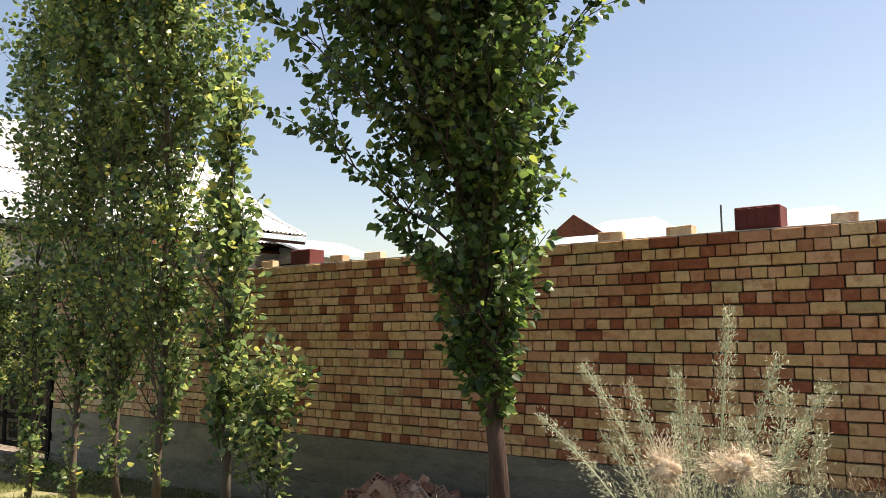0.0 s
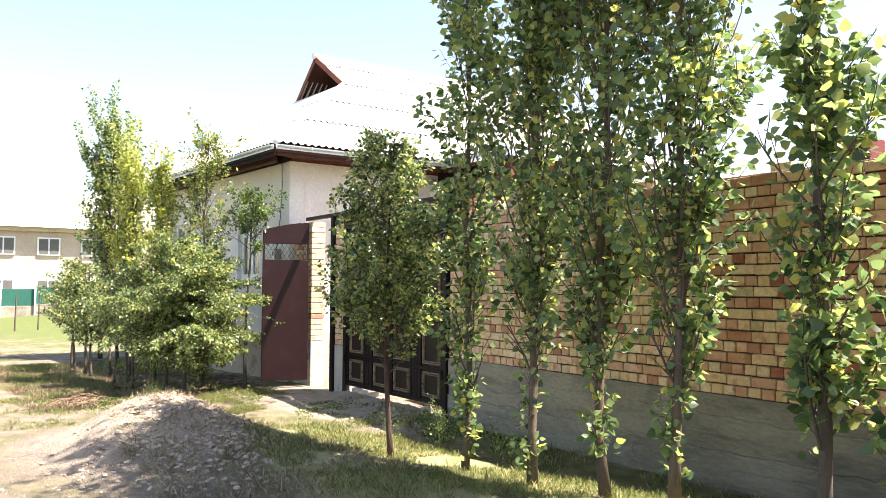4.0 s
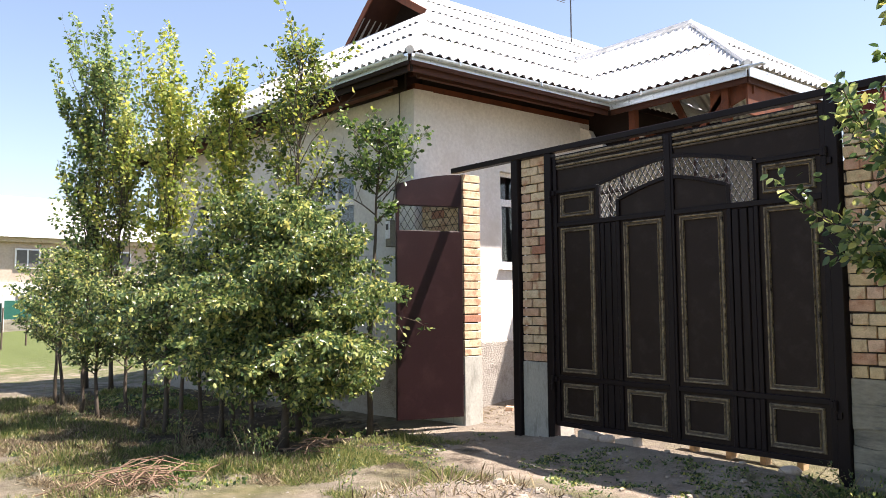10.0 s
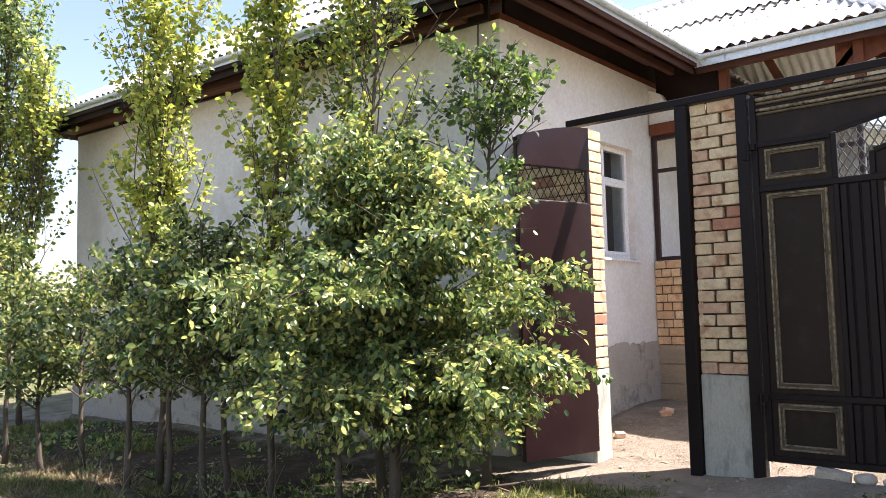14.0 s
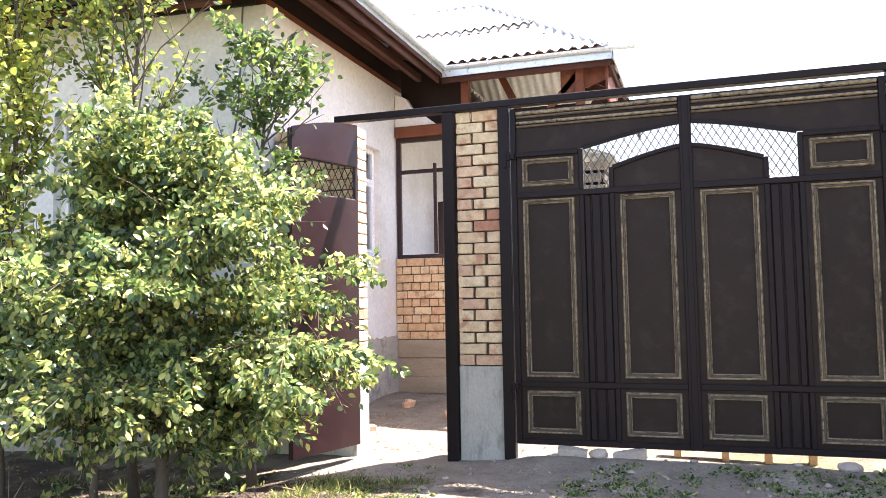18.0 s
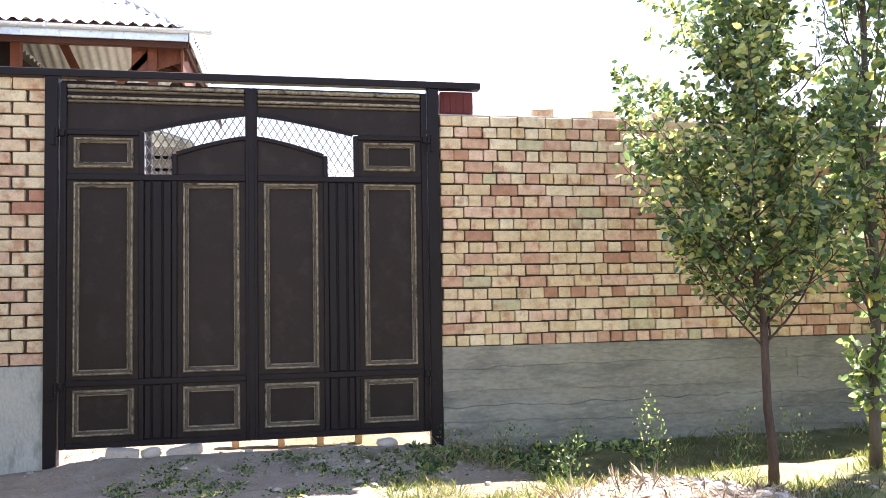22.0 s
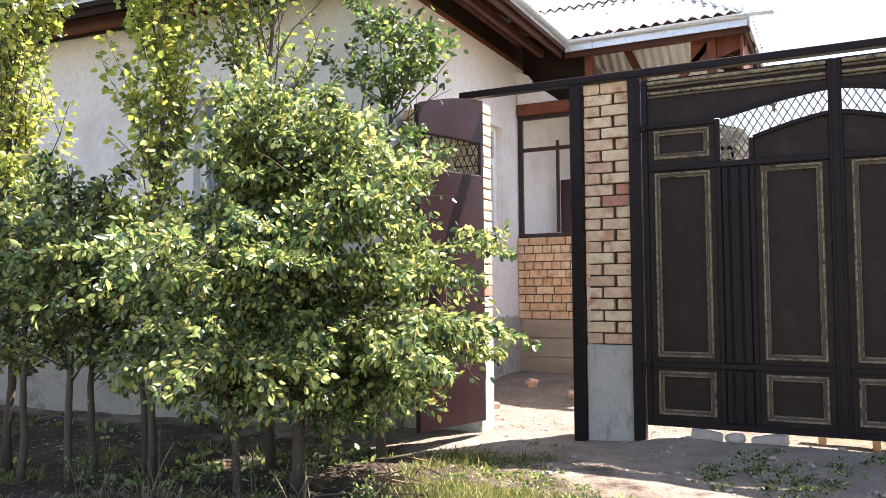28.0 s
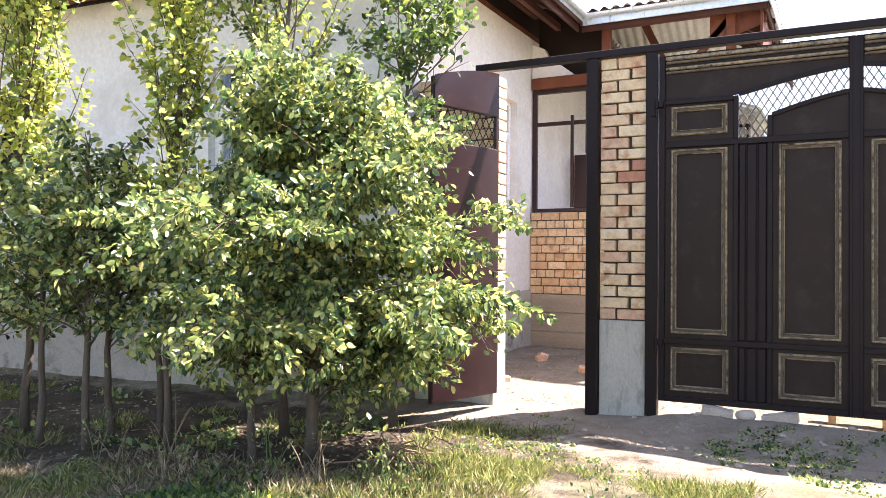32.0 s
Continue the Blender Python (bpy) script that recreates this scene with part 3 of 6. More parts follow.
def gate_leaf(gate, mirror):
    m = Matrix.Identity(4)
    if mirror:
        m = Matrix.Translation((4.05, 0, 0)) @ Matrix.Diagonal((-1, 1, 1, 1))

    def put(name, g, mat, parent, label="", smooth=False):
        if mirror:
            g.v = [tuple(m @ Vector(p)) for p in g.v]
            g.f = [tuple(reversed(f)) for f in g.f]
        return part(name, g, mat, parent, label, smooth)
    f = Geo()
    for x0, x1, z0, z1 in ((0.52, 0.57, 0.17, 3.13), (1.975, 2.024, 0.17, 3.13), (0.57, 1.975, 3.085, 3.13), (0.57, 1.975, 2.335, 2.385), (0.57, 1.975, 0.665, 0.712),
                           (0.57, 1.975, 0.17, 0.22), (1.125, 1.165, 0.22, 0.665), (1.125, 1.165, 0.712, 2.335), (1.125, 1.165, 2.385, 2.74), (1.385, 1.425, 0.22, 0.665),
                           (1.385, 1.425, 0.712, 2.335), (1.385, 1.425, 2.385, 2.56), (0.57, 1.125, 2.705, 2.745)):
        f.box(x0, x1, -0.022, 0.022, z0, z1, 0.004)
    leaf = put("leaf", f, STEEL_DARK, gate, "dark brown steel gate leaf with mesh window")
    s = Geo()
    s.box(0.565, 1.98, 0.004, 0.012, 0.2, 2.35, 0.001)
    s.box(0.565, 1.13, 0.004, 0.012, 2.37, 2.72, 0.001)
    xs = [1.165 + (1.98 - 1.165) * i / 14 for i in range(15)]
    s.prism([(0.565, 2.73), (1.165, 2.75)] + [(x, arch(x, 1.165, 1.98, 2.75, 2.905)) for x in xs[1:]] + [(1.98, 3.1), (0.565, 3.1)], 0.004, 0.012)
    xi = [1.42 + (1.98 - 1.42) * i / 10 for i in range(11)]
    s.prism([(1.42, 2.37)] + [(1.98, 2.37)] + [(x, arch(x, 1.42, 1.98, 2.56, 2.705)) for x in reversed(xi)], 0.004, 0.012)
    put("sheet", s, STEEL, leaf)
    for x, x2, z0, z1, pts in ((1.165, 1.98, 2.75, 2.905, xs), (1.40, 1.98, 2.555, 2.705, xi)):
        b = Geo()
        for p, q in zip(pts[:-1], pts[1:]):
            b.bar((p, -0.002, arch(p, x, x2, z0, z1)), (q + 0.003, -0.002, arch(q, x, x2, z0, z1)), 0.036, 0.03, 0.003, (0, 1, 0))
        put("arch_rib", b, STEEL_DARK, leaf)
    r = Geo()
    for x, w in ((1.170, 0.050), (1.232, 0.072), (1.316, 0.064)):
        for z0, z1 in ((0.225, 0.66), (0.716, 2.33)):
            r.box(x, x + w, -0.016, 0.004, z0, z1, 0.010)
    put("fluted_strip", r, STEEL_DARK, leaf)
    for x0, x1, z0, z1 in ((0.62, 1.08, 0.75, 2.32), (0.62, 1.09, 0.265, 0.635), (0.62, 1.08, 2.435, 2.685), (1.47, 1.925, 0.75, 2.32), (1.47, 1.925, 0.265, 0.635)):
        g = Geo()
        ring(g, x0, x1, z0, z1, [(0.010, 0.004), (0.012, -0.012), (0.020, -0.016), (0.025, -0.008), (0.032, -0.008), (0.040, -0.004), (0.046, 0.004)])
        mould = put("moulding", g, MOULD, leaf, "dark panel moulding with worn gilt edges")
        for d, k in ((0.0, 1.6), (0.037, 0.85)):
            e = Geo()
            ring(e, x0 + d, x1 - d, z0 + d, z1 - d, [(0.0, 0.004), (0.002 * k, -0.018), (0.006 * k, -0.024), (0.011 * k, -0.020), (0.013 * k, 0.002)])
            put("gilt_edge", e, GILT, mould, "worn gilt bead")
    for z0, z1, d in ((3.084, 3.116, 0.036), (3.056, 3.078, 0.024), (3.000, 3.024, 0.032), (2.972, 2.993, 0.020)):
        put("cornice_strip", Geo().box(0.575, 1.97, -d, 0.004, z0, z1, 0.008), GILT if d > 0.03 else MOULD, leaf)

    def inside(x, z):
        if not 1.165 < x < 1.978:
            return False
        lo = 2.385 if x < 1.40 else arch(x, 1.40, 1.98, 2.56, 2.705) + 0.012
        return lo < z < arch(x, 1.165, 1.98, 2.75, 2.905) - 0.012
    put("wire_mesh", wires(inside, 1.165, 1.98, 2.38, 2.92, 0.064, 0.002, 0.0066), WIRE, leaf)
    for z in (2.6, 0.56):
        h = Geo().tube([(0.508, -0.065, z), (0.508, -0.065, z + 0.07)], 0.016, 10).tube([(0.508, -0.065, z + 0.075), (0.508, -0.065, z + 0.15)], 0.016, 10)
        h.box(0.508, 0.56, -0.055, -0.022, z + 0.085, z + 0.14, 0.003).box(0.46, 0.508, -0.07, -0.05, z + 0.01, z + 0.06, 0.003)
        put("hinge", h, STEEL_DARK, leaf)


def metal_gate():
    gate = thing("metal_gate", 2.02, 0, 0, "closed dark brown steel double gate with gilt panel mouldings", "gate")
    for x in (0.412, 3.535):
        part("post", Geo().box(x, x + 0.100, -0.05, 0.05, -0.25, 3.17, 0.006), STEEL_DARK, gate)
    gate_leaf(gate, False)
    gate_leaf(gate, True)
    part("meeting_strip", Geo().box(2.0, 2.05, -0.03, -0.022, 0.18, 3.12, 0.003), STEEL_DARK, gate)
    part("top_beam", Geo().box(-1.22, 4.02, -0.05, 0.05, 3.172, 3.236, 0.005), STEEL_DARK, gate, "long dark steel beam over gate and wicket")
    part("wicket_post", Geo().box(-0.118, -0.012, -0.05, 0.06, -0.25, 3.17, 0.006), STEEL_DARK, gate)


def gate_pillar():
    p = thing("brick_pillar", 0.2, 0.19, 0, "yellow brick gate pillar on a grey concrete foot", "pillar")
    part("core", Geo().box(0.022, 0.388, 0.05, 0.36, 0.8, 3.165, 0.002), MORTAR, p)
    part("concrete_foot", Geo().box(-0.004, 0.410, -0.004, 0.39, -0.3, 0.84, 0.008), FOOT_CONCRETE, p)
    rnd = random.Random(8)
    h = (3.168 - 0.842) / 23
    for c in range(23):
        z = 0.842 + h * (c + 0.5)
        ws = (0.135, 0.245) if c % 2 == 0 else (0.245, 0.125)
        x = rnd.uniform(0.0, 0.008)
        for i, w in enumerate(ws):
            gap = 0.41 - sum(ws) - 0.004
            lay(p, None, x + w / 2, 0.187 + rnd.uniform(-0.004, 0.006), z, w, 0.374, h - 0.010 - rnd.choice((0, 0.002, 0.004)), rnd, None, BRICK_PALE)
            x += w + gap - 0.004


def wicket():
    s = thing("brick_pier", -1.42, 0.1, 0, "narrow brick pier between the house and the wicket", "pillar")
    part("core", Geo().box(-1.88, -1.06, 0.03, 0.26, 0.8, 3.14, 0.002), MORTAR, s)
    part("concrete_foot", Geo().box(-1.885, -1.028, -0.004, 0.29, -0.3, 0.84, 0.006), FOOT_CONCRETE, s)
    rnd = random.Random(9)
    h = (3.15 - 0.842) / 22
    for c in range(22):
        x = -1.03
        first = c % 2
        while x > -1.85:
            w = min(0.125 if first else 0.25, x + 1.885)
            first = 0
            lay(s, None, x - w / 2, 0.142, 0.842 + h * (c + 0.5), round(w, 3), 0.284, h - 0.013, rnd, None, BRICK_PALE)
            x -= w + 0.012
    # the open leaf, in its own axes: x from the hinge to the free edge
    d = thing("wicket_door", -0.955, -0.075, 0.1, "open maroon steel wicket door with a mesh window", "door")
    ang = math.atan2(-0.956, -0.292)
    m = Matrix.Translation((-0.965, -0.09, 0)) @ Matrix.Rotation(ang, 4, "Z")
    L = 0.87

    def put(name, g, mat, parent, label=""):
        g.v = [tuple(m @ Vector(p)) for p in g.v]
        return part(name, g, mat, parent, label)
    f = Geo()
    for x0, x1, z0, z1 in ((0.0, 0.04, 0.12, 3.1), (L - 0.04, L, 0.12, 2.95), (0.04, L - 0.04, 0.12, 0.16), (0.04, L - 0.04, 2.36, 2.40), (0.04, L - 0.04, 2.70, 2.735)):
        f.box(x0, x1, -0.02, 0.02, z0, z1, 0.004)
    leaf = put("leaf_frame", f, MAROON, d)
    put("lower_sheet", Geo().box(0.01, L - 0.01, 0.021, 0.027, 0.125, 2.39, 0.001), MAROON, leaf, "maroon painted sheet steel")
    top = [(0.01, 2.71), (L - 0.01, 2.71), (L - 0.01, 2.96)] + [(L * (1 - i / 8), 2.96 + 0.15 * math.sin(i / 8 * math.pi / 2)) for i in range(1, 8)] + [(0.01, 3.11)]
    put("upper_sheet", Geo().prism(top, 0.021, 0.027), MAROON, leaf)
    put("wire_mesh", wires(lambda x, z: 0.04 < x < L - 0.04 and 2.4 < z < 2.7, 0.04, L - 0.04, 2.4, 2.7, 0.085, 0.0, 0.004), STEEL_DARK, leaf)
    put("latch", Geo().box(L - 0.10, L - 0.03, -0.045, -0.02, 1.25, 1.38, 0.006).tube([(L - 0.06, -0.045, 1.33), (L - 0.06, -0.085, 1.33), (L - 0.15, -0.085, 1.33)], 0.009, 8), STEEL_DARK, leaf)
    for z in (0.5, 2.5):
        put("hinge", Geo().tube([(0.0, 0.0, z), (0.0, 0.0, z + 0.13)], 0.018, 10), STEEL_DARK, leaf)


# ---- house ----
WALL_TOP = 4.44


def frame_on(p0, p1, out):
    """Local axes of a wall: u from p0 to p1, d outwards, z up."""
    u = (Vector((*p1, 0)) - Vector((*p0, 0))).normalized()
    m = Matrix((u, Vector((*out, 0)).normalized(), Vector((0, 0, 1)))).transposed().to_4x4()
    m.translation = (*p0, 0)
    return m


def boxes_on(m, boxes, c=0.003):
    g = Geo()
    flip = m.to_3x3().determinant() < 0
    for b in boxes:
        h = Geo().box(*b, c)
        g.add(h.v, [tuple(reversed(f)) for f in h.f] if flip else h.f, m)
    return g


def wall_with_holes(m, length, z0, z1, holes, thick):
    """One connected wall slab with openings, in the wall's own axes."""
    us = sorted({0.0, length, *[h[0] for h in holes], *[h[1] for h in holes]})
    zs = sorted({z0, z1, *[h[2] for h in holes], *[h[3] for h in holes]})
    nu, nz = len(us), len(zs)
    solid = [[not any(h[0] <= (us[i] + us[i + 1]) / 2 <= h[1] and h[2] <= (zs[j] + zs[j + 1]) / 2 <= h[3] for h in holes) for j in range(nz - 1)] for i in range(nu - 1)]
    g = Geo()
    for d in (0.0, -thick):
        g.v += [tuple(m @ Vector((u, d, z))) for u in us for z in zs]
    n = nu * nz

    def at(i, j, back):
        return i * nz + j + (n if back else 0)

    def is_solid(i, j):
        return 0 <= i < nu - 1 and 0 <= j < nz - 1 and solid[i][j]
    for i in range(nu - 1):
        for j in range(nz - 1):
            if not solid[i][j]:
                continue
            q = [(i, j), (i + 1, j), (i + 1, j + 1), (i, j + 1)]
            g.f += [tuple(at(a, b, False) for a, b in q), tuple(at(a, b, True) for a, b in reversed(q))]
            for k, (di, dj) in enumerate(((0, -1), (1, 0), (0, 1), (-1, 0))):
                if not is_solid(i + di, j + dj):
                    a, b = q[k], q[(k + 1) % 4]
                    g.f.append((at(*b, False), at(*a, False), at(*a, True), at(*b, True)))
    if m.to_3x3().determinant() > 0:
        g.f = [tuple(reversed(f)) for f in g.f]
    return g


def pvc_window(house, m, a, b, lo, hi, sashes, name="window"):
    t = 0.06
    zt = lo + (hi - lo) * 0.68
    fr = [(a, a + t, -0.16, -0.09, lo, hi), (b - t, b, -0.16, -0.09, lo, hi), (a + t, b - t, -0.16, -0.09, lo, lo + t), (a + t, b - t, -0.16, -0.09, hi - t, hi), (a + t, b - t, -0.16, -0.09, zt, zt + t)]
    win = part(name, boxes_on(m, fr, 0.006), PVC, house, "white plastic window")
    w = (b - a - 2 * t) / sashes
    for i in range(sashes):
        x0, x1 = a + t + i * w, a + t + (i + 1) * w
        s = 0.045
        bs = [(x0, x0 + s, -0.15, -0.085, lo + t, zt), (x1 - s, x1, -0.15, -0.085, lo + t, zt), (x0 + s, x1 - s, -0.15, -0.085, lo + t, lo + t + s), (x0 + s, x1 - s, -0.15, -0.085, zt - s, zt)]
        if 0 < i:
            bs.append((x0 - 0.03, x0 + 0.03, -0.15, -0.085, zt + t, hi - t))
        part("sash", boxes_on(m, bs, 0.006), PVC, win)
        for z0, z1, e in ((lo + t + s, zt - s, s), (zt + t, hi - t, 0.025)):
            p = part("pane", boxes_on(m, [(x0 + e, x1 - e, -0.124, -0.116, z0, z1)], 0.001), GLASS, win)
            p.visible_shadow = False
    part("sill", boxes_on(m, [(a - 0.05, b + 0.05, -0.09, 0.06, lo - 0.03, lo - 0.002)], 0.006), PVC, win)
    # dark box added behind the panes, its colour stands in for an unlit room
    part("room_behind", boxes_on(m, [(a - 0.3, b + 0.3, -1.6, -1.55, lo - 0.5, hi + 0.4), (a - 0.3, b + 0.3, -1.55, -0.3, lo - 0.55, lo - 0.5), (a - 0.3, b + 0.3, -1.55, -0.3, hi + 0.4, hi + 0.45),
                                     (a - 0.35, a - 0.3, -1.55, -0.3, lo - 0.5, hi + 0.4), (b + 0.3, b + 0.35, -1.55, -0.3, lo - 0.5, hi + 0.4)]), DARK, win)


def corrugated(name, O, U, V, us, lo, hi, parent, label=""):
    """Wavy sheets laid in courses on a sloping plane: U along the eave, V up the slope."""
    O, U, V = Vector(O), Vector(U).normalized(), Vector(V).normalized()
    N = U.cross(V)
    if N.z < 0:
        N = -N
    g = Geo()
    n = max(2, int((us[1] - us[0]) / 0.03))
    sheet = 1.55
    cols = [us[0] + (us[1] - us[0]) * i / n for i in range(n + 1)]
    top = max(hi(u) for u in cols)
    flip = U.cross(V).z < 0
    for r in range(int(top / sheet) + 1):
        a, b = r * sheet - 0.08, (r + 1) * sheet
        prev = None
        for u in cols:
            l0, h0 = max(a if r else lo(u), lo(u)), min(b, hi(u))
            if h0 - l0 < 0.004:
                prev = None
                continue
            w = 0.024 * math.sin(2 * math.pi * u / 0.15)
            jag = 0.006 * math.sin(u * 7.3 + r)
            k = len(g.v)
            edge = O + U * u + V * (l0 + jag)
            g.v += [tuple(edge + N * (w + 0.046)), tuple(O + U * u + V * h0 + N * (w + 0.004)), tuple(edge + N * (w + 0.0459)), tuple(edge + N * (w + 0.038))]
            if prev is not None:
                f1, f2 = (prev, k, k + 1, prev + 1), (prev + 2, prev + 3, k + 3, k + 2)
                g.f += [tuple(reversed(f1)), tuple(reversed(f2))] if flip else [f1, f2]
            prev = k
    return part(name, g, SLATE, parent, label, True)


def ragged_plinth(m, length, top, seed):
    """A coat of rough render on the foot of a wall, with an uneven upper edge."""
    g = Geo()
    n = int(length / 0.035)
    for i in range(n + 1):
        u = length * i / n
        z = top + 0.05 * noise.noise(Vector((u * 2.3, seed, 0))) + 0.03 * noise.noise(Vector((u * 11, seed, 2)))
        for d, h in ((-0.01, -0.5), (0.034, -0.5), (0.030, z * 0.5), (0.026, z - 0.02), (0.012, z), (-0.01, z)):
            e = 0.006 * noise.noise(Vector((u * 6, h * 6, seed))) if d > 0 else 0
            g.v.append(tuple(m @ Vector((u, d + e, h))))
    k = 6
    flip = m.to_3x3().determinant() < 0
    for i in range(n):
        for j in range(k - 1):
            q = (i * k + j, (i + 1) * k + j, (i + 1) * k + j + 1, i * k + j + 1)
            g.f.append(tuple(reversed(q)) if flip else q)
    return g


def build_house():
    house = thing("house", -6.0, 4.0, 0, "single-storey whitewashed house with a white corrugated roof", "house")
    c0, c1 = (-1.94, -0.09), (-10.15, -0.66)
    fr = frame_on(c0, c1, (-0.068, -1))
    rt = frame_on(c0, (-1.94, 10.2), (1, 0))
    wf = [(1.36, 2.50, 2.05, 3.50), (5.50, 6.74, 2.05, 3.50)]
    wr = [(1.60, 2.88, 2.02, 3.46)]
    part("wall", wall_with_holes(fr, 8.27, -0.5, WALL_TOP, wf, 0.32), PLASTER, house, "grey-white plastered street front")
    part("wall", wall_with_holes(frame_on((-1.94, 0.24), (-1.94, 10.2), (1, 0)), 9.94, -0.5, WALL_TOP, [(1.27, 2.55, 2.02, 3.46)], 0.32), PLASTER, house)
    part("wall", boxes_on(rt, [(0.0, 0.34, -0.32, 0.0, -0.5, WALL_TOP)], 0.003), PLASTER, house)
    part("wall", Geo().box(-10.15, -9.85, -0.33, 10.0, -0.5, WALL_TOP), PLASTER, house)
    part("wall", Geo().box(-9.85, -1.9, 9.9, 10.2, -0.5, WALL_TOP), PLASTER, house)
    part("plinth", ragged_plinth(rt, 3.42, 0.96, 4.0), PLINTH, house, "rough grey cement plinth")
    part("plinth", ragged_plinth(fr, 8.27, 0.90, 9.0), PLINTH, house, "rough grey cement plinth")
    for w in wf:
        pvc_window(house, fr, *w, 2)
    for w in wr:
        pvc_window(house, rt, *w, 2)
    # roof
    ez = 4.63
    E1, E2 = Vector((-1.18, -0.72, ez)), Vector((-11.0, -1.36, ez))
    GR, GL = Vector((-5.22, 2.78, 7.16)), Vector((-8.55, 2.78, 6.98))
    rx, rz = -6.95, 8.28
    roof = part("roof_deck", Geo(), WOOD_RED, house, "red-brown roof boarding, eave shade in its colour")
    d = Geo()
    # boards under the sheets
    under = 0.07
    for poly in ([E2, E1, GR, GL], [E1, Vector((-1.18, 10.8, ez)), Vector((rx, 10.4, rz)), Vector((rx, 2.77, rz)), GR], [Vector((-11.0, 10.8, ez)), E2, GL, Vector((rx, 2.77, rz)), Vector((rx, 10.4, rz))]):
        k = len(d.v)
        d.v += [(p.x, p.y, p.z - under) for p in poly]
        d.f.append(tuple(range(k, k + len(poly))))
    roof.data = d.mesh("roof_deck", WOOD_EAVE)
    U = E2 - E1
    fl = U.length
    u = U.normalized()
    rise = (GR - E1) - u * (GR - E1).dot(u)
    hr, hl = (GR - E1).dot(u), (GL - E1).dot(u)
    vr, vl = rise.length, ((GL - E1) - u * (GL - E1).dot(u)).length
    corrugated("roof_cover", E1, u, rise, (0, fl), lambda q: 0.0, lambda q: float(np.interp(q, [0, hr, hl, fl], [0, vr, vl, 0])), roof, "white corrugated sheets on the front hip")
    V = Vector((rx + 1.18, 0, rz - ez))
    S = V.length
    O = Vector((-1.18, 0, ez))
    vg = (GR.z - ez) / (rz - ez) * S
    corrugated("roof_cover", O, (0, 1, 0), V, (-0.72, 10.8), lambda q: 0.0,
               lambda q: float(np.interp(q, [-0.72, 2.78, 2.781, 10.3, 10.8], [0, vg, S, S, S - 0.3])), roof)
    V2 = Vector((rx + 11.0, 0, rz - ez))
    S2 = V2.length
    vg2 = (GL.z - ez) / (rz - ez) * S2
    corrugated("roof_cover", (-11.0, 0, ez), (0, 1, 0), V2, (-1.36, 10.8), lambda q: 0.0, lambda q: float(np.interp(q, [-1.36, 2.78, 2.781, 10.3, 10.8], [0, vg2, S2, S2, S2 - 0.3])), roof)
    gb = Geo().prism([(-8.35, 6.9), (-5.35, 7.0), (rx, rz - 0.12)], 3.5, 3.56)
    # near-black for the shade of the recessed gable
    part("gable_boarding", gb, WOOD_SHADE, roof, "timber gable boarding, recess shade in its colour")
    bb = Geo()
    for a, b in (((-8.65, 2.75, 6.84), (rx, 2.75, rz - 0.05)), ((rx, 2.75, rz - 0.05), (-5.12, 2.75, 7.06))):
        bb.bar(a, b, 0.03, 0.14)
    part("barge_board", bb, WOOD_RED, roof)
    rc = Geo()
    rc.tube([(rx, 2.68, rz + 0.03), (rx, 10.5, rz + 0.03)], 0.09, 8)
    for a, b in ((E1, GR), (E2, GL)):
        rc.tube([a + Vector((0, 0, 0.03)), b + Vector((0, 0, 0.03))], 0.055, 8)
    part("ridge_cap", rc, SLATE, roof)
    # wing over the porch
    wx, wy0, wyr, wz, px = 1.12, 3.14, 5.65, 6.42, -1.3
    wv = Vector((0, wyr - wy0, wz - ez))
    WS = wv.length
    xv = -1.18 - (wz - ez) / ((rz - ez) / (-1.18 - rx))
    corrugated("wing_cover", (0, wy0, ez), (1, 0, 0), wv, (xv, wx), lambda q: float(np.interp(q, [xv, -1.18], [WS, 0])), lambda q: float(np.interp(q, [px, wx], [WS, 0])), roof, "white corrugated sheets over the porch wing")
    sv = Vector((px - wx, 0, wz - ez))
    corrugated("wing_cover", (wx, 0, ez), (0, 1, 0), sv, (wy0, 2 * wyr - wy0), lambda q: 0.0, lambda q: sv.length * (1 - abs(q - wyr) / (wyr - wy0)), roof)
    bv = Vector((0, -(wyr - wy0), wz - ez))
    corrugated("wing_cover", (0, 2 * wyr - wy0, ez), (1, 0, 0), bv, (xv, wx), lambda q: float(np.interp(q, [xv, -1.18], [WS, 0])), lambda q: float(np.interp(q, [px, wx], [WS, 0])), roof)
    wc = Geo().tube([(px, wyr, wz + 0.03), (xv, wyr, wz + 0.03)], 0.08, 8)
    wc.tube([(px, wyr, wz + 0.03), (wx, wy0, ez + 0.03)], 0.05, 8).tube([(px, wyr, wz + 0.03), (wx, 2 * wyr - wy0, ez + 0.03)], 0.05, 8)
    part("ridge_cap", wc, SLATE, roof)
    part("valley", Geo().bar((-1.2, 3.12, ez + 0.02), (xv, wyr, wz + 0.02), 0.25, 0.01), METAL_TRIM, roof)
    # eaves: fascia, gutter, rafters
    corners = [E2, E1, Vector((-1.18, wy0, ez)), Vector((wx, wy0, ez)), Vector((wx, 2 * wyr - wy0, ez))]
    for side, (a, b) in enumerate(zip(corners[:-1], corners[1:])):
        dirn = (b - a).normalized()
        outw = Vector((dirn.y, -dirn.x, 0))
        f = Geo().bar(a + outw * 0.02 + Vector((0, 0, -0.095)), b + outw * 0.02 + Vector((0, 0, -0.095)), 0.02, 0.135, 0.003)
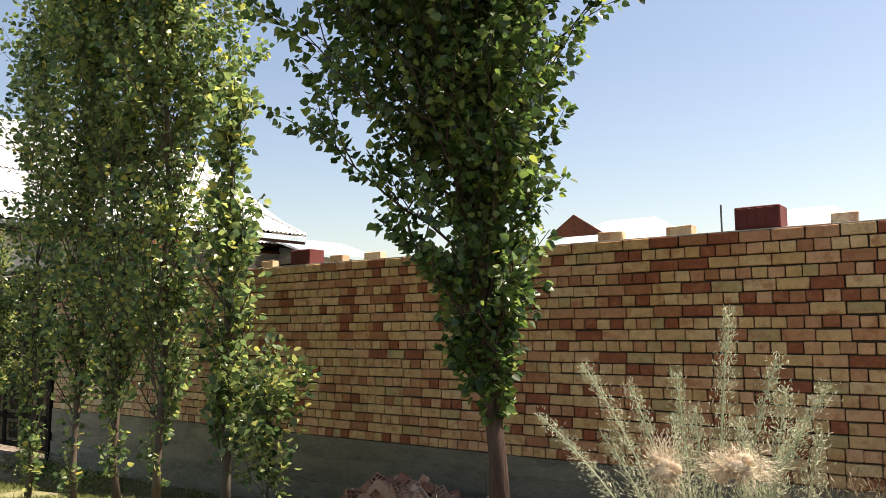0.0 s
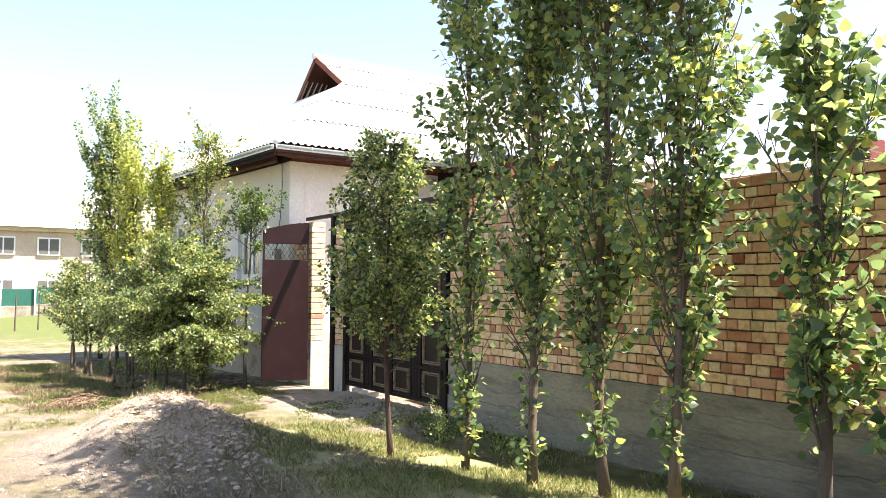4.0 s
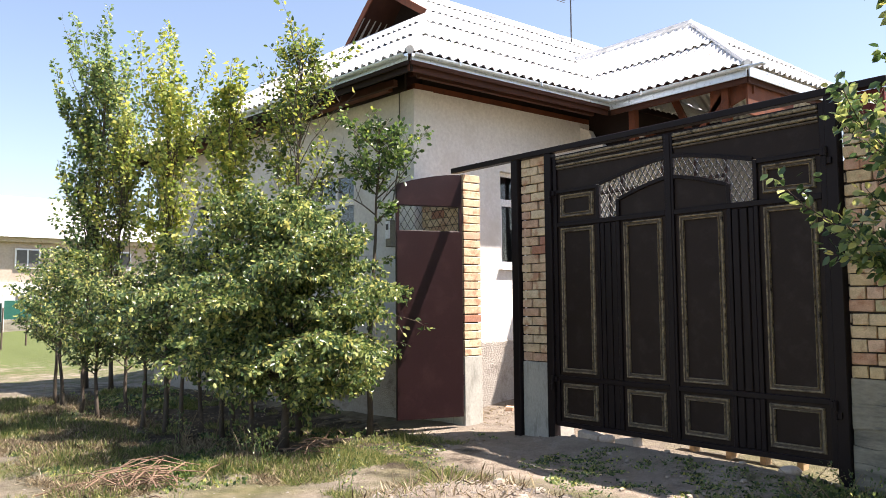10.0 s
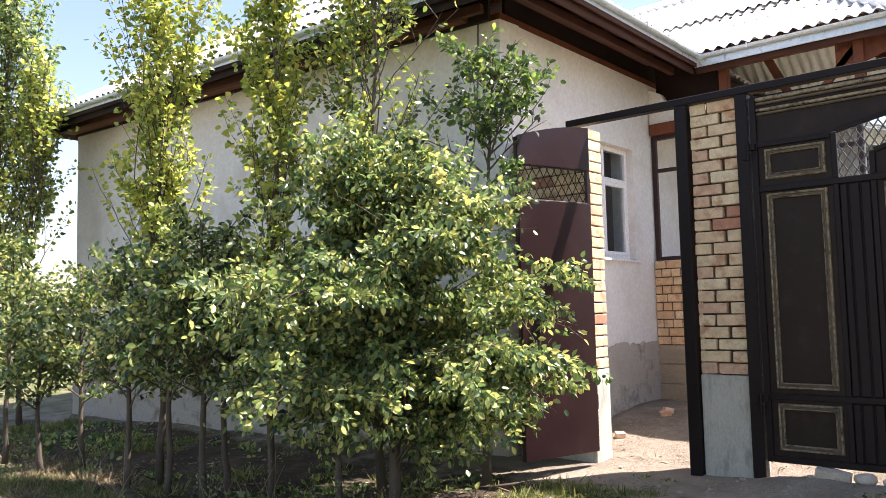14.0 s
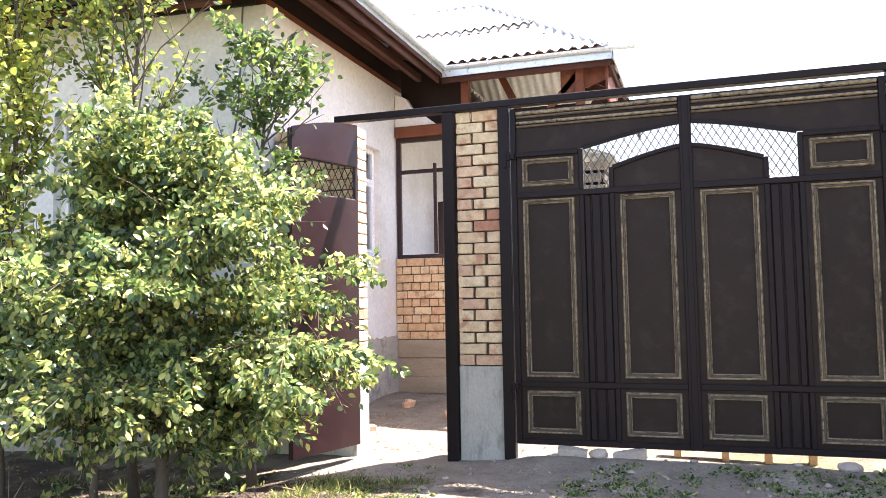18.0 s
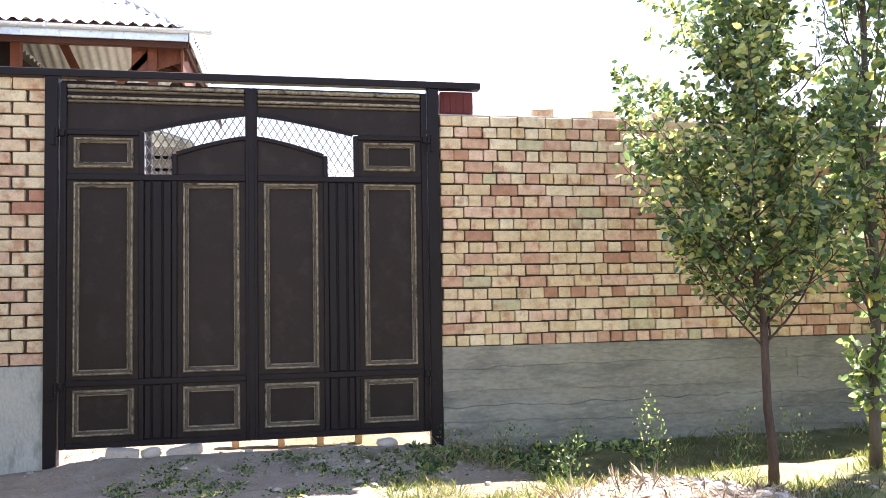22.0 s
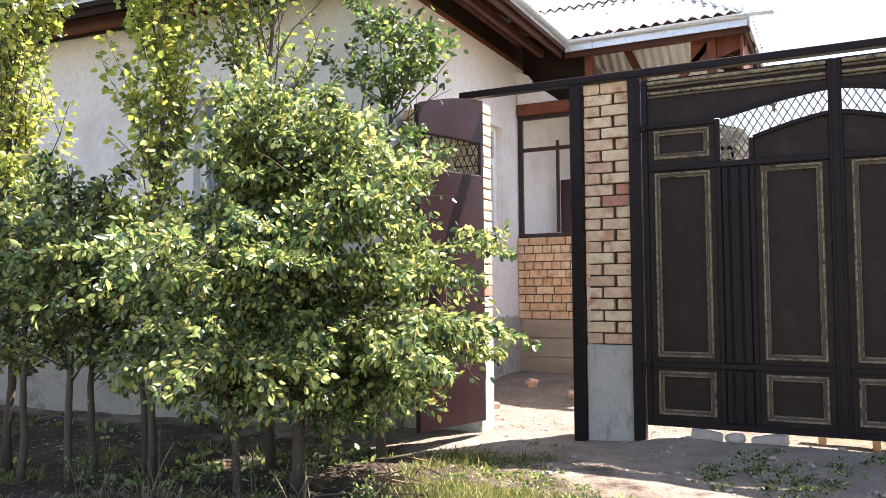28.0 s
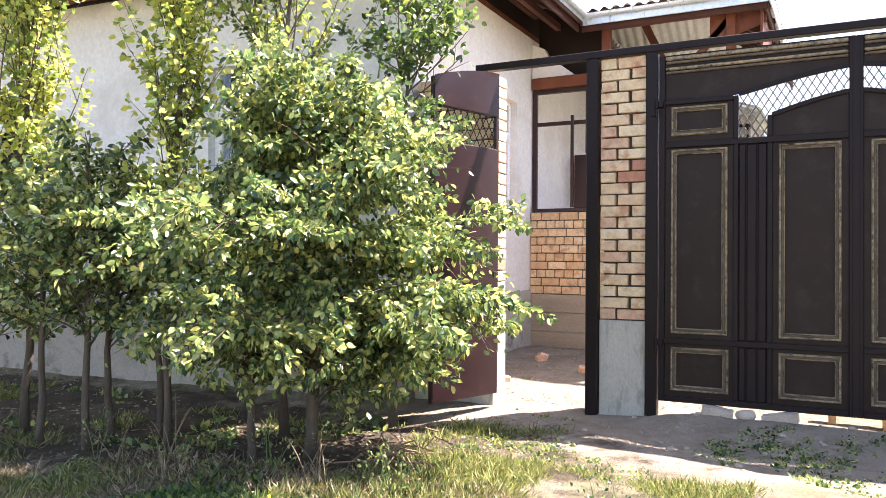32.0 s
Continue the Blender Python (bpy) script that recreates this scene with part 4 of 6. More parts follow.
        # the front fascia takes the near-black copy, as the shade below the gutter
        part("fascia", f, METAL_TRIM if side > 1 else (WOOD_SHADE, WOOD_EAVE)[side], roof, "pale blue metal fascia" if side > 1 else "red-brown timber fascia")
        if side < 2:
            part("drip_edge", Geo().bar(a + outw * 0.036 + Vector((0, 0, -0.066)), b + outw * 0.036 + Vector((0, 0, -0.066)), 0.008, 0.09, 0.002), METAL_TRIM, roof, "pale blue metal drip edge")
        gt = Geo()
        prof = [(0.03 + 0.042 * (1 - math.cos(q)), -0.03 - 0.045 * math.sin(q)) for q in [math.pi * i / 8 for i in range(9)]]
        n = len(prof)
        for p in (a, b):
            gt.v += [tuple(p + outw * o + Vector((0, 0, z))) for o, z in prof]
        gt.f = [(i, i + 1, n + i + 1, n + i) for i in range(n - 1)]
        if side < 3:
            part("gutter", gt, METAL_TRIM, roof, "pale metal half-round gutter")
        L = (b - a).length
        for i in range(int(L / 1.5) if side < 3 else 0):
            p = a + dirn * (0.7 + i * 1.5)
            st = Geo().bar(p + Vector((0, 0, -0.03)), p + outw * 0.15 + Vector((0, 0, -0.03)), 0.02, 0.006)
            st.bar(p + outw * 0.147 + Vector((0, 0, -0.028)), p + outw * 0.147 + Vector((0, 0, -0.09)), 0.015, 0.02)
            part("gutter_bracket", st, METAL_TRIM, roof)
        i = 0.35
        while i < L - 0.2:
            p = a + dirn * i
            inn = min(1.0, 0.1 + 0.75 * min(i, L - i))
            part("rafter", Geo().bar(p - outw * 0.02 + Vector((0, 0, -0.14)), p - outw * (0.02 + 0.83 * inn) + Vector((0, 0, -0.14 + 0.5 * inn)), 0.06, 0.12), WOOD_EAVE, roof)
            i += 0.72
        part("eave_board", Geo().bar(a - outw * 0.04 + Vector((0, 0, -0.17)), b - outw * 0.04 + Vector((0, 0, -0.17)), 0.03, 0.12), WOOD_SHADE if side == 0 else WOOD_EAVE, roof)
    part("wall_plate", Geo().box(-2.2, -1.96, -0.05, 10.0, 4.442, 4.53).bar((-2.25, -0.28, 4.49), (-10.1, -0.83, 4.49), 0.25, 0.1), WOOD_RED, roof)
    part("gutter_end", Geo().bar((1.05, 3.06, 4.585), (1.42, 3.03, 4.56), 0.09, 0.03, 0.008), METAL_TRIM, roof, "bent end of the gutter")
    part("eave_boarding", Geo().prism([(0.42, 4.08), (1.08, 4.30), (1.08, 4.52), (0.42, 4.52)], 3.36, 3.39), WOOD_RED, roof, "red-brown boarding under the wing eave")
    # near-black, the shade behind the porch posts is in the colour
    part("eave_boarding", Geo().box(-1.9, -0.98, 3.5, 3.53, 3.9, 4.9, 0.003), WOOD_SHADE, roof, "boarding behind the porch posts, shade in its colour")
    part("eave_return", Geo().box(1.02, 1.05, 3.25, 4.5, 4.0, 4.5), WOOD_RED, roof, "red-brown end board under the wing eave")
    # added boards close the attic, coloured as the shade behind the eaves
    part("attic_boarding", Geo().box(-2.04, -2.0, 0.1, 10.0, 4.45, 5.02, 0.003), WOOD_SHADE, roof, "added boarding behind the eaves, shade in its colour")
    part("attic_boarding", Geo().bar((-2.0, -0.18, 4.72), (-10.1, -0.74, 4.72), 0.04, 0.62), WOOD_SHADE, roof)
    for off, up in ((0.30, 0.02), (0.62, 0.22)):
        part("purlin", Geo().bar((-1.18 - off, -0.45 + off * 0.3, ez - 0.17 + up), (-1.18 - off, 3.1, ez - 0.17 + up), 0.07, 0.09), WOOD_EAVE, roof, "long red-brown purlin under the eave")
        part("purlin", Geo().bar(E1 + Vector((-0.75, off + 0.02, -0.19 + up)), E2 + Vector((0.75, off + 0.02, -0.19 + up)), 0.07, 0.09), WOOD_EAVE, roof)
    for i in range(5):
        v = 0.12 + 0.42 * i
        y, z = wy0 + v * (wyr - wy0) / WS, ez + v * (wz - ez) / WS
        part("batten", Geo().bar((-1.3, y, z - 0.03), (wx - 0.1 - 0.8 * v, y, z - 0.03), 0.05, 0.05), WOOD_EAVE, roof)
    for x in (-0.95, -0.25, 0.35, 0.85):
        run = min(1.45, 0.65 * (wx - x) / 0.786)
        part("rafter", Geo().bar((x, wy0 + 0.05, ez - 0.08), (x, wy0 + 0.05 + run, ez - 0.08 + run * (wz - ez) / (wyr - wy0)), 0.06, 0.11), WOOD_EAVE, roof)
    # porch
    pz = 3.285
    porch = part("porch_wall", Geo().box(-1.93, 0.66, pz + 0.012, pz + 0.24, 0.88, 2.02, 0.003), MORTAR, house)
    part("porch_footing", Geo().box(-1.93, 0.67, pz - 0.012, pz + 0.26, -0.3, 0.40, 0.008).box(-1.93, 0.67, pz - 0.002, pz + 0.26, 0.404, 0.66, 0.008).box(-1.93, 0.67, pz - 0.009, pz + 0.26, 0.664, 0.905, 0.008), PLINTH, porch, "brown-grey board-marked footing").data.materials[0] = PORCH_FOOT
    rnd = random.Random(3)
    h = 0.1115
    for c in range(10):
        x = -1.93
        k = 0.26 if c % 2 == 1 or c == 0 else 0.13
        first = True
        while x < 0.6:
            w = (k - 0.012) * (0.62 if first and c % 4 == 1 else 0.75 if first and c % 2 == 0 else 1)
            first = False
            w = min(w, 0.66 - x)
            lay(porch, None, x + w / 2, pz + 0.056, 0.91 + h * (c + 0.5), round(w, 3), 0.112, h - 0.014, rnd, None, BRICK_TAN)
            x += w + 0.012
    fb = Geo()
    for x, z0, z1 in ((-1.93, 2.03, 3.72), (-1.175, 2.81, 3.72), (-0.42, 2.03, 3.72), (0.13, 2.03, 3.72), (0.60, 2.03, 3.72)):
        fb.box(x, x + 0.06, pz + 0.06, pz + 0.12, z0, z1, 0.004)
    fb.box(-1.375, -1.335, pz + 0.03, pz + 0.075, 2.09, 3.34, 0.004)
    fb.box(-1.87, 0.60, pz + 0.055, pz + 0.125, 2.03, 2.08, 0.004).box(-1.87, 0.60, pz + 0.062, pz + 0.118, 3.22, 3.27, 0.004).box(-1.87, 0.60, pz + 0.055, pz + 0.125, 3.665, 3.72, 0.004)
    part("parapet_board", Geo().box(-1.33, -0.42, pz + 0.08, pz + 0.11, 2.085, 2.80, 0.004), MAROON, house, "dark maroon board in the porch window")
    part("porch_frame", fb, BROWN_FRAME, house, "dark brown unglazed porch window frame")
    part("porch_lintel", Geo().box(-1.93, 0.70, pz + 0.0, pz + 0.2, 3.725, 3.88, 0.012), WOOD_RED, house, "red-brown timber lintel")
    part("porch_infill", Geo().prism([(-1.93, 3.885), (-1.32, 3.885), (-1.50, 4.02), (-1.66, 4.10), (-1.76, 4.28), (-1.93, 4.36)], pz + 0.03, pz + 0.15), PLASTER, house, "rough plaster patch above the lintel")
    # near-black, the shade above the lintel is in the colour
    part("porch_header", Geo().box(-1.93, 0.66, pz + 0.16, pz + 0.20, 3.885, 4.02, 0.004), WOOD_SHADE, house, "timber beam above the porch window, shade in its colour")
    po = Geo()
    for x in (-0.95, 0.62):
        po.box(x, x + 0.11, pz + 0.02, pz + 0.13, 3.895, 4.56, 0.004)
    po.bar((-0.2, pz + 0.6, 3.95), (-0.6, pz + 0.6, 4.8), 0.06, 0.1).bar((0.7, pz + 0.1, 4.45), (0.25, pz + 0.1, 3.95), 0.05, 0.08).bar((-1.2, pz + 0.5, 4.62), (1.0, pz + 0.5, 4.62), 0.06, 0.1)
    part("porch_framing", po, WOOD_RED, house, "red-brown roof posts and braces")
    part("porch_back_wall", Geo().box(-1.93, 0.12, 6.0, 6.1, 0.0, 4.2), ROOM, house, "white plastered porch interior")
    part("porch_side_wall", Geo().box(0.61, 0.66, pz + 0.3, 6.0, 0.0, 1.6), ROOM, house)
    part("porch_floor", Geo().box(-1.93, 0.66, pz + 0.26, 6.0, 0.2, 0.25), PLINTH, house)
    # things seen through the porch window
    part("inner_door_frame", Geo().box(-1.90, -1.84, 5.9, 5.995, 0.25, 3.1, 0.004).box(-1.50, -1.44, 5.9, 5.995, 0.25, 3.1, 0.004).box(-1.84, -1.50, 5.9, 5.995, 3.04, 3.1, 0.004), BROWN_FRAME, house)
    part("inner_door", Geo().box(-1.84, -1.50, 5.93, 5.995, 0.25, 3.035, 0.004), DOOR_RED, house, "dark red inner door")
    part("open_door_leaf", Geo().box(-1.86, -1.2, 4.98, 5.02, 0.25, 3.02, 0.006), DOOR_RED, house, "dark red door leaf standing open")
    part("switch_plate", Geo().box(-1.78, -1.70, 5.985, 5.998, 2.55, 2.68, 0.003), PVC, house)
    part("antenna_mast", Geo().tube([(-6.7, 8.6, 8.1), (-6.7, 8.6, 9.4)], 0.018, 6).tube([(-6.95, 8.5, 9.3), (-6.4, 8.75, 9.38)], 0.01, 5).tube([(-6.95, 8.35, 9.3), (-6.95, 8.65, 9.3)], 0.008, 4)
         .tube([(-6.75, 8.38, 9.34), (-6.75, 8.8, 9.34)], 0.008, 4).tube([(-6.5, 8.45, 9.37), (-6.5, 8.95, 9.37)], 0.008, 4), WIRE, house)


# ---- trees ----
LEAF_SHAPES = {
    "poplar": np.array([(0, 0, 0), (0.22, 0.40, 0.06), (0.55, 0.36, 0.05), (1, 0, -0.06), (0.55, -0.36, 0.05), (0.22, -0.40, 0.06)]),
    "oval": np.array([(0, 0, 0), (0.3, 0.27, 0.07), (0.68, 0.24, 0.06), (1, 0, -0.05), (0.68, -0.24, 0.06), (0.3, -0.27, 0.07)]),
    "thin": np.array([(0, 0, 0), (0.3, 0.020, 0.015), (0.65, 0.016, 0.012), (1, 0, -0.08), (0.65, -0.016, 0.012), (0.3, -0.020, 0.015)]),
    "lance": np.array([(0, 0, 0), (0.3, 0.10, 0.03), (0.65, 0.085, 0.02), (1, 0, -0.06), (0.65, -0.085, 0.02), (0.3, -0.10, 0.03)]),
}


def leaf_mesh(name, pos, dirs, size, shape, mat, rng, up=0.5):
    """One crown of many single leaves: pos where each sits, dirs where its tip points."""
    n = len(pos)
    d = dirs / np.maximum(np.linalg.norm(dirs, axis=1, keepdims=True), 1e-6)
    nrm = rng.normal(size=(n, 3)) + np.array([0, 0, up])
    side = np.cross(nrm, d)
    side /= np.maximum(np.linalg.norm(side, axis=1, keepdims=True), 1e-6)
    nn = np.cross(d, side)
    t = LEAF_SHAPES[shape]
    s = (size * rng.uniform(0.65, 1.2, n))[:, None, None]
    v = pos[:, None, :] + s * (t[None, :, 0:1] * d[:, None, :] + t[None, :, 1:2] * side[:, None, :] + t[None, :, 2:3] * nn[:, None, :])
    me = bpy.data.meshes.new(name)
    me.vertices.add(n * 6)
    me.vertices.foreach_set("co", v.reshape(-1).astype(np.float32))
    base = (np.arange(n) * 6)[:, None]
    loops = (base + np.array([[0, 1, 2, 3, 0, 3, 4, 5]])).reshape(-1).astype(np.int32)
    me.loops.add(n * 8)
    me.loops.foreach_set("vertex_index", loops)
    me.polygons.add(n * 2)
    me.polygons.foreach_set("loop_start", (np.arange(n * 2) * 4).astype(np.int32))
    me.polygons.foreach_set("loop_total", np.full(n * 2, 4, np.int32))
    me.update(calc_edges=True)
    me.materials.append(mat)
    return me


def tree(name, x, y, height, label, seed, spread, low=0.2, count=40, steep=0.35, curl=0.8, leaf=0.075, per_m=60, shape="poplar", mat=None, bark=None, trunk=0.045, lean=(0, 0), stalk=0.05, cat="tree", hang=0.25, twigs=3, form=None, base_z=None, group="", levels=1, up=0.5, bend=1.0, shoots=0, limb=0.3, vary=0.65, gaps=0.10):
    """A tree of a tapered, slightly bent trunk, limbs with twigs, and single leaves set along them on short stalks.
    spread: crown radius; form(k): its share at the height share k of the crown; steep: angle of limbs from upright; curl: how far they turn up (or, under 0, down)."""
    rng = np.random.default_rng(seed)
    z0 = ground_z(x, y) - 0.03 if base_z is None else base_z
    root = thing(name, x, y, z0, label, cat, group)
    form = form or (lambda k: math.sin(math.pi * min(1, 0.15 + k * 0.85)) ** 0.6)
    n = 12
    wob = rng.normal(0, 0.018 * bend, (n + 1, 2)).cumsum(0) * height / 6
    pts = [Vector((x + lean[0] * (i / n) ** 1.5 + wob[i][0] - wob[0][0], y + lean[1] * (i / n) ** 1.5 + wob[i][1] - wob[0][1], z0 + height * i / n)) for i in range(n + 1)]
    part("trunk", Geo().tube(pts, [trunk * (1.3 if i == 0 else 1) * (1 - 0.9 * i / n) + 0.003 for i in range(n + 1)], 8), bark or BARK, root, smooth=True)

    def on_trunk(f):
        i = min(int(f * n), n - 1)
        return pts[i].lerp(pts[i + 1], f * n - i)
    limbs, lp, ld = [Geo()], [], []

    def grow(p, d, length, r, level, curlk, dens, joint=None, top=True):
        k = max(3, int(length / 0.10))
        q, dd = Vector(p), Vector(d).normalized()
        path = [q.copy()]
        for i in range(k):
            dd = (dd + Vector((rng.normal(0, 0.11), rng.normal(0, 0.11), rng.normal(0, 0.07) + curlk * 0.13))).normalized()
            q = q + dd * (length / k)
            path.append(q.copy())
        k0 = None
        if r > 0.0022:
            k0 = len(limbs[-1].v)
            if joint is not None:
                limbs[-1].f.append((joint, k0, k0 + 1))
            thin = path[::2] + ([path[-1]] if len(path) % 2 == 0 else [])
            limbs[-1].tube(thin, [max(r * (1 - 0.85 * i / len(thin)), 0.0018) for i in range(len(thin))], 4, False)
        m = int(per_m * length * dens * (0.45 if top else 1.0) + rng.random())
        if m:
            arr = np.array([tuple(c) for c in path])
            f = np.clip(((0.5 if top else 0.1) + (0.92 if not top else 0.5) * (np.arange(m) + rng.random(m)) / m), 0, 0.9999) * k
            j = f.astype(int)
            c = arr[j] + (arr[j + 1] - arr[j]) * (f - j)[:, None]
            t = arr[j + 1] - arr[j]
            t /= np.linalg.norm(t, axis=1, keepdims=True)
            o = rng.normal(size=(m, 3))
            o -= t * (o * t).sum(1, keepdims=True)
            o /= np.maximum(np.linalg.norm(o, axis=1, keepdims=True), 1e-5)
            lp.append(c + o * stalk * rng.uniform(0.25, 1.3, m)[:, None])
            ld.append(o * 0.9 + t * 0.55 + rng.normal(0, 0.3, (m, 3)) + np.array([0, 0, -hang]))
        if level > 0:
            for i in range(twigs if top else 3):
                f = 0.22 + 0.78 * (i + rng.random()) / (twigs if top else 3)
                j = min(int(f * k), k)
                a = rng.random() * 6.283
                side = Vector((math.cos(a), math.sin(a), 0.15 + 0.4 * max(curlk, 0)))
                grow(path[j], dd * 0.8 + side * 0.9, length * (0.22 + 0.3 * rng.random()), r * 0.45, level - 1, curlk, dens, None if k0 is None else k0 + (j // 2) * 4, False)
    for i in range(count):
        k = (i + rng.random()) / count
        f = low + (1 - low) * 0.94 * k
        a = i * 2.399 + rng.normal(0, 0.5)
        rad = spread * form(k) * (0.925 + vary * (rng.random() - 0.5))
        st = max(0.12, steep + rng.normal(0, 0.1))
        s = math.sin(st)
        length = min(rad / max(s, 0.25), (1.15 - f) * height + 0.2)
        d = Vector((math.cos(a) * s, math.sin(a) * s, math.cos(st)))
        limbs.append(Geo())
        dens = 0.12 if rng.random() < gaps else math.exp(rng.normal(0, 0.4))
        grow(on_trunk(f), d, max(0.15, length), trunk * limb * (1 - 0.6 * k), levels, curl, dens)
    grow(on_trunk(0.88), Vector((lean[0] * 0.1, lean[1] * 0.1, 1)), height * 0.15, trunk * 0.3, 1, 0.5, 1.0)
    for i in range(shoots):
        a = rng.random() * 6.283
        grow(on_trunk(0.02 + 0.12 * rng.random()), Vector((math.cos(a) * 0.6, math.sin(a) * 0.6, 0.8)), 0.12 + 0.2 * rng.random(), 0.003, 0, 0.3, 1.4, None, False)
    for g in limbs:
        if g.v:
            part("limb", g, bark or BARK, root, smooth=True)
    P, D = np.concatenate(lp), np.concatenate(ld)
    keep = P[:, 2] > z0 + 0.08
    part("crown", leaf_mesh("crown", P[keep], D[keep], leaf, shape, mat or LEAF_POPLAR, rng, up), None, root)
    return root


def street_trees():
    row = "trees along the street wall"
    pop = "young poplar with dense grey-green leaves by the brick wall"

    def col(k):
        return float(np.interp(k, [0, 0.15, 0.38, 0.58, 0.85, 1], [0.28, 0.45, 0.75, 1.0, 1.0, 0.5]))
    tree("poplar", 13.41, -1.64, 7.2, "tall fan-shaped poplar with dense dark leaves", 11, 1.26, 0.115, 150, 0.46, 0.28, 0.076, 64, trunk=0.072, bark=BARK_RED, form=lambda k: float(np.interp(k, [0, 0.07, 0.14, 0.24, 0.5, 1], [0.16, 0.26, 0.5, 0.95, 1.0, 0.4])), twigs=8, group=row, mat=LEAF_DARK, lean=(-0.95, -0.4), stalk=0.06, up=0.2, hang=0.4, gaps=0.0, limb=0.22, vary=0.35)
    tree("poplar", 10.13, -1.61, 4.3, "narrow poplar hung with large grey-green leaves to the ground", 12, 0.40, 0.07, 44, 0.42, 0.7, 0.09, 44, trunk=0.045, form=lambda k: 0.9 - 0.35 * k, group=row, stalk=0.06, twigs=4, up=0.2, hang=0.4)
    for x, y, h, seed, r in ((8.95, -1.60, 6.2, 13, 0.88), (8.28, -1.63, 6.0, 14, 0.84), (7.45, -1.71, 6.4, 15, 0.88)):
        tree("poplar", x, y, h, pop, seed, r, 0.12, 72, 0.40, 0.6, 0.076, 42, trunk=0.040, bark=BARK_PALE, group=row, form=col, stalk=0.06, twigs=5, up=0.2, hang=0.4, shoots=9)
    tree("poplar", 6.48, -1.76, 6.0, "slim young poplar with yellowing leaves", 16, 0.62, 0.08, 56, 0.42, 0.7, 0.076, 38, trunk=0.034, group=row, form=col, stalk=0.05, twigs=4, up=0.2, hang=0.4, shoots=14)
    tree("fruit_tree", 5.48, -2.03, 3.5, "small dark-leaved fruit tree on a thin trunk", 17, 0.92, 0.26, 60, 1.0, 0.42, 0.060, 52, "oval", LEAF_BUSH, trunk=0.030, bark=BARK_RED, group=row, form=lambda k: float(np.interp(k, [0, 0.2, 0.5, 0.8, 1], [0.7, 1.0, 0.85, 0.5, 0.35])), twigs=6, stalk=0.025, levels=2, bend=1.6, hang=0.3)
    tree("shrub", 10.95, -1.78, 1.18, "upright poplar suckers with pale grey-green leaves", 18, 0.44, 0.05, 24, 0.5, 0.6, 0.078, 46, "poplar", LEAF_BUSH, trunk=0.016, cat="shrub", twigs=4)


def house_trees():
    row = "trees before the house"

    def dome(k):
        return float(np.interp(k, [0, 0.25, 0.6, 1], [0.85, 1.0, 0.8, 0.4]))
    tree("bush_tree", -1.45, -2.28, 2.5, "broad leafy bush tree with drooping branches before the house", 33, 0.90, 0.14, 112, 0.66, -0.62, 0.056, 72, "oval", LEAF_BUSH, trunk=0.046, group=row, form=dome, twigs=8, stalk=0.022, levels=2, lean=(0.12, 0.1), bend=1.0, up=0.45, hang=0.5, limb=0.2, vary=0.2)
    tree("bush_tree", -1.45, -1.15, 3.75, "tall thin stem with a dark leafy head above the bush", 32, 0.56, 0.68, 24, 0.85, 0.2, 0.066, 40, "oval", LEAF_DARK, trunk=0.035, group=row, twigs=5, stalk=0.025, levels=2, lean=(0.15, 0.1))
    spots = ((-1.8, -2.5, 1.6, 0.45), (-3.08, -2.16, 2.3, 0.52), (-3.3, -2.48, 2.25, 0.52), (-3.2, -2.76, 2.4, 0.56), (-3.75, -2.78, 2.4, 0.56), (-4.28, -2.88, 2.2, 0.6), (-5.5, -2.72, 2.1, 0.56), (-5.63, -3.06, 1.9, 0.52), (-6.7, -3.02, 2.5, 0.66), (-7.4, -3.12, 2.4, 0.64), (-8.1, -3.07, 2.6, 0.66))
    for i, (x, y, h, r) in enumerate(spots):
        tree("sapling", x, y, h, "small broad-leaved sapling with a bare thin trunk", 40 + i, r, 0.33, 32, 0.9, 0.0, 0.062, 34, "oval", LEAF_BUSH, trunk=0.030, group=row, form=dome, twigs=5, stalk=0.022, levels=2, bend=1.8, up=0.5, hang=0.45)
    yl = "slender yellowing poplar before the white house"
    tree("poplar", -2.15, -1.7, 5.0, "loose green and yellow young tree above the bush", 66, 0.55, 0.3, 40, 0.45, 0.55, 0.064, 44, "oval", LEAF_MIXED, trunk=0.035, group=row, stalk=0.03, twigs=5, bend=1.5)
    tree("poplar", -2.66, -2.47, 4.5, yl, 61, 0.32, 0.22, 46, 0.3, 0.8, 0.058, 78, "poplar", LEAF_YELLOW, trunk=0.028, group=row, stalk=0.045, bend=1.5, hang=0.4)
    tree("poplar", -4.15, -2.62, 4.5, yl, 64, 0.5, 0.26, 50, 0.36, 0.7, 0.060, 62, "poplar", LEAF_YELLOW, trunk=0.034, group=row, stalk=0.05, bend=1.5, hang=0.4)
    tree("poplar", -10.4, -2.0, 6.4, "tall poplar with green and yellow leaves", 63, 0.85, 0.16, 66, 0.36, 0.7, 0.078, 48, "poplar", LEAF_POPLAR, trunk=0.055, group=row, stalk=0.05, twigs=4, lean=(0.45, 0.1), hang=0.4)
    tree("poplar", -9.7, -1.7, 5.3, yl, 65, 0.55, 0.2, 48, 0.34, 0.7, 0.074, 40, "poplar", LEAF_YELLOW, trunk=0.04, group=row, stalk=0.05, lean=(0.4, 0.1), hang=0.4)


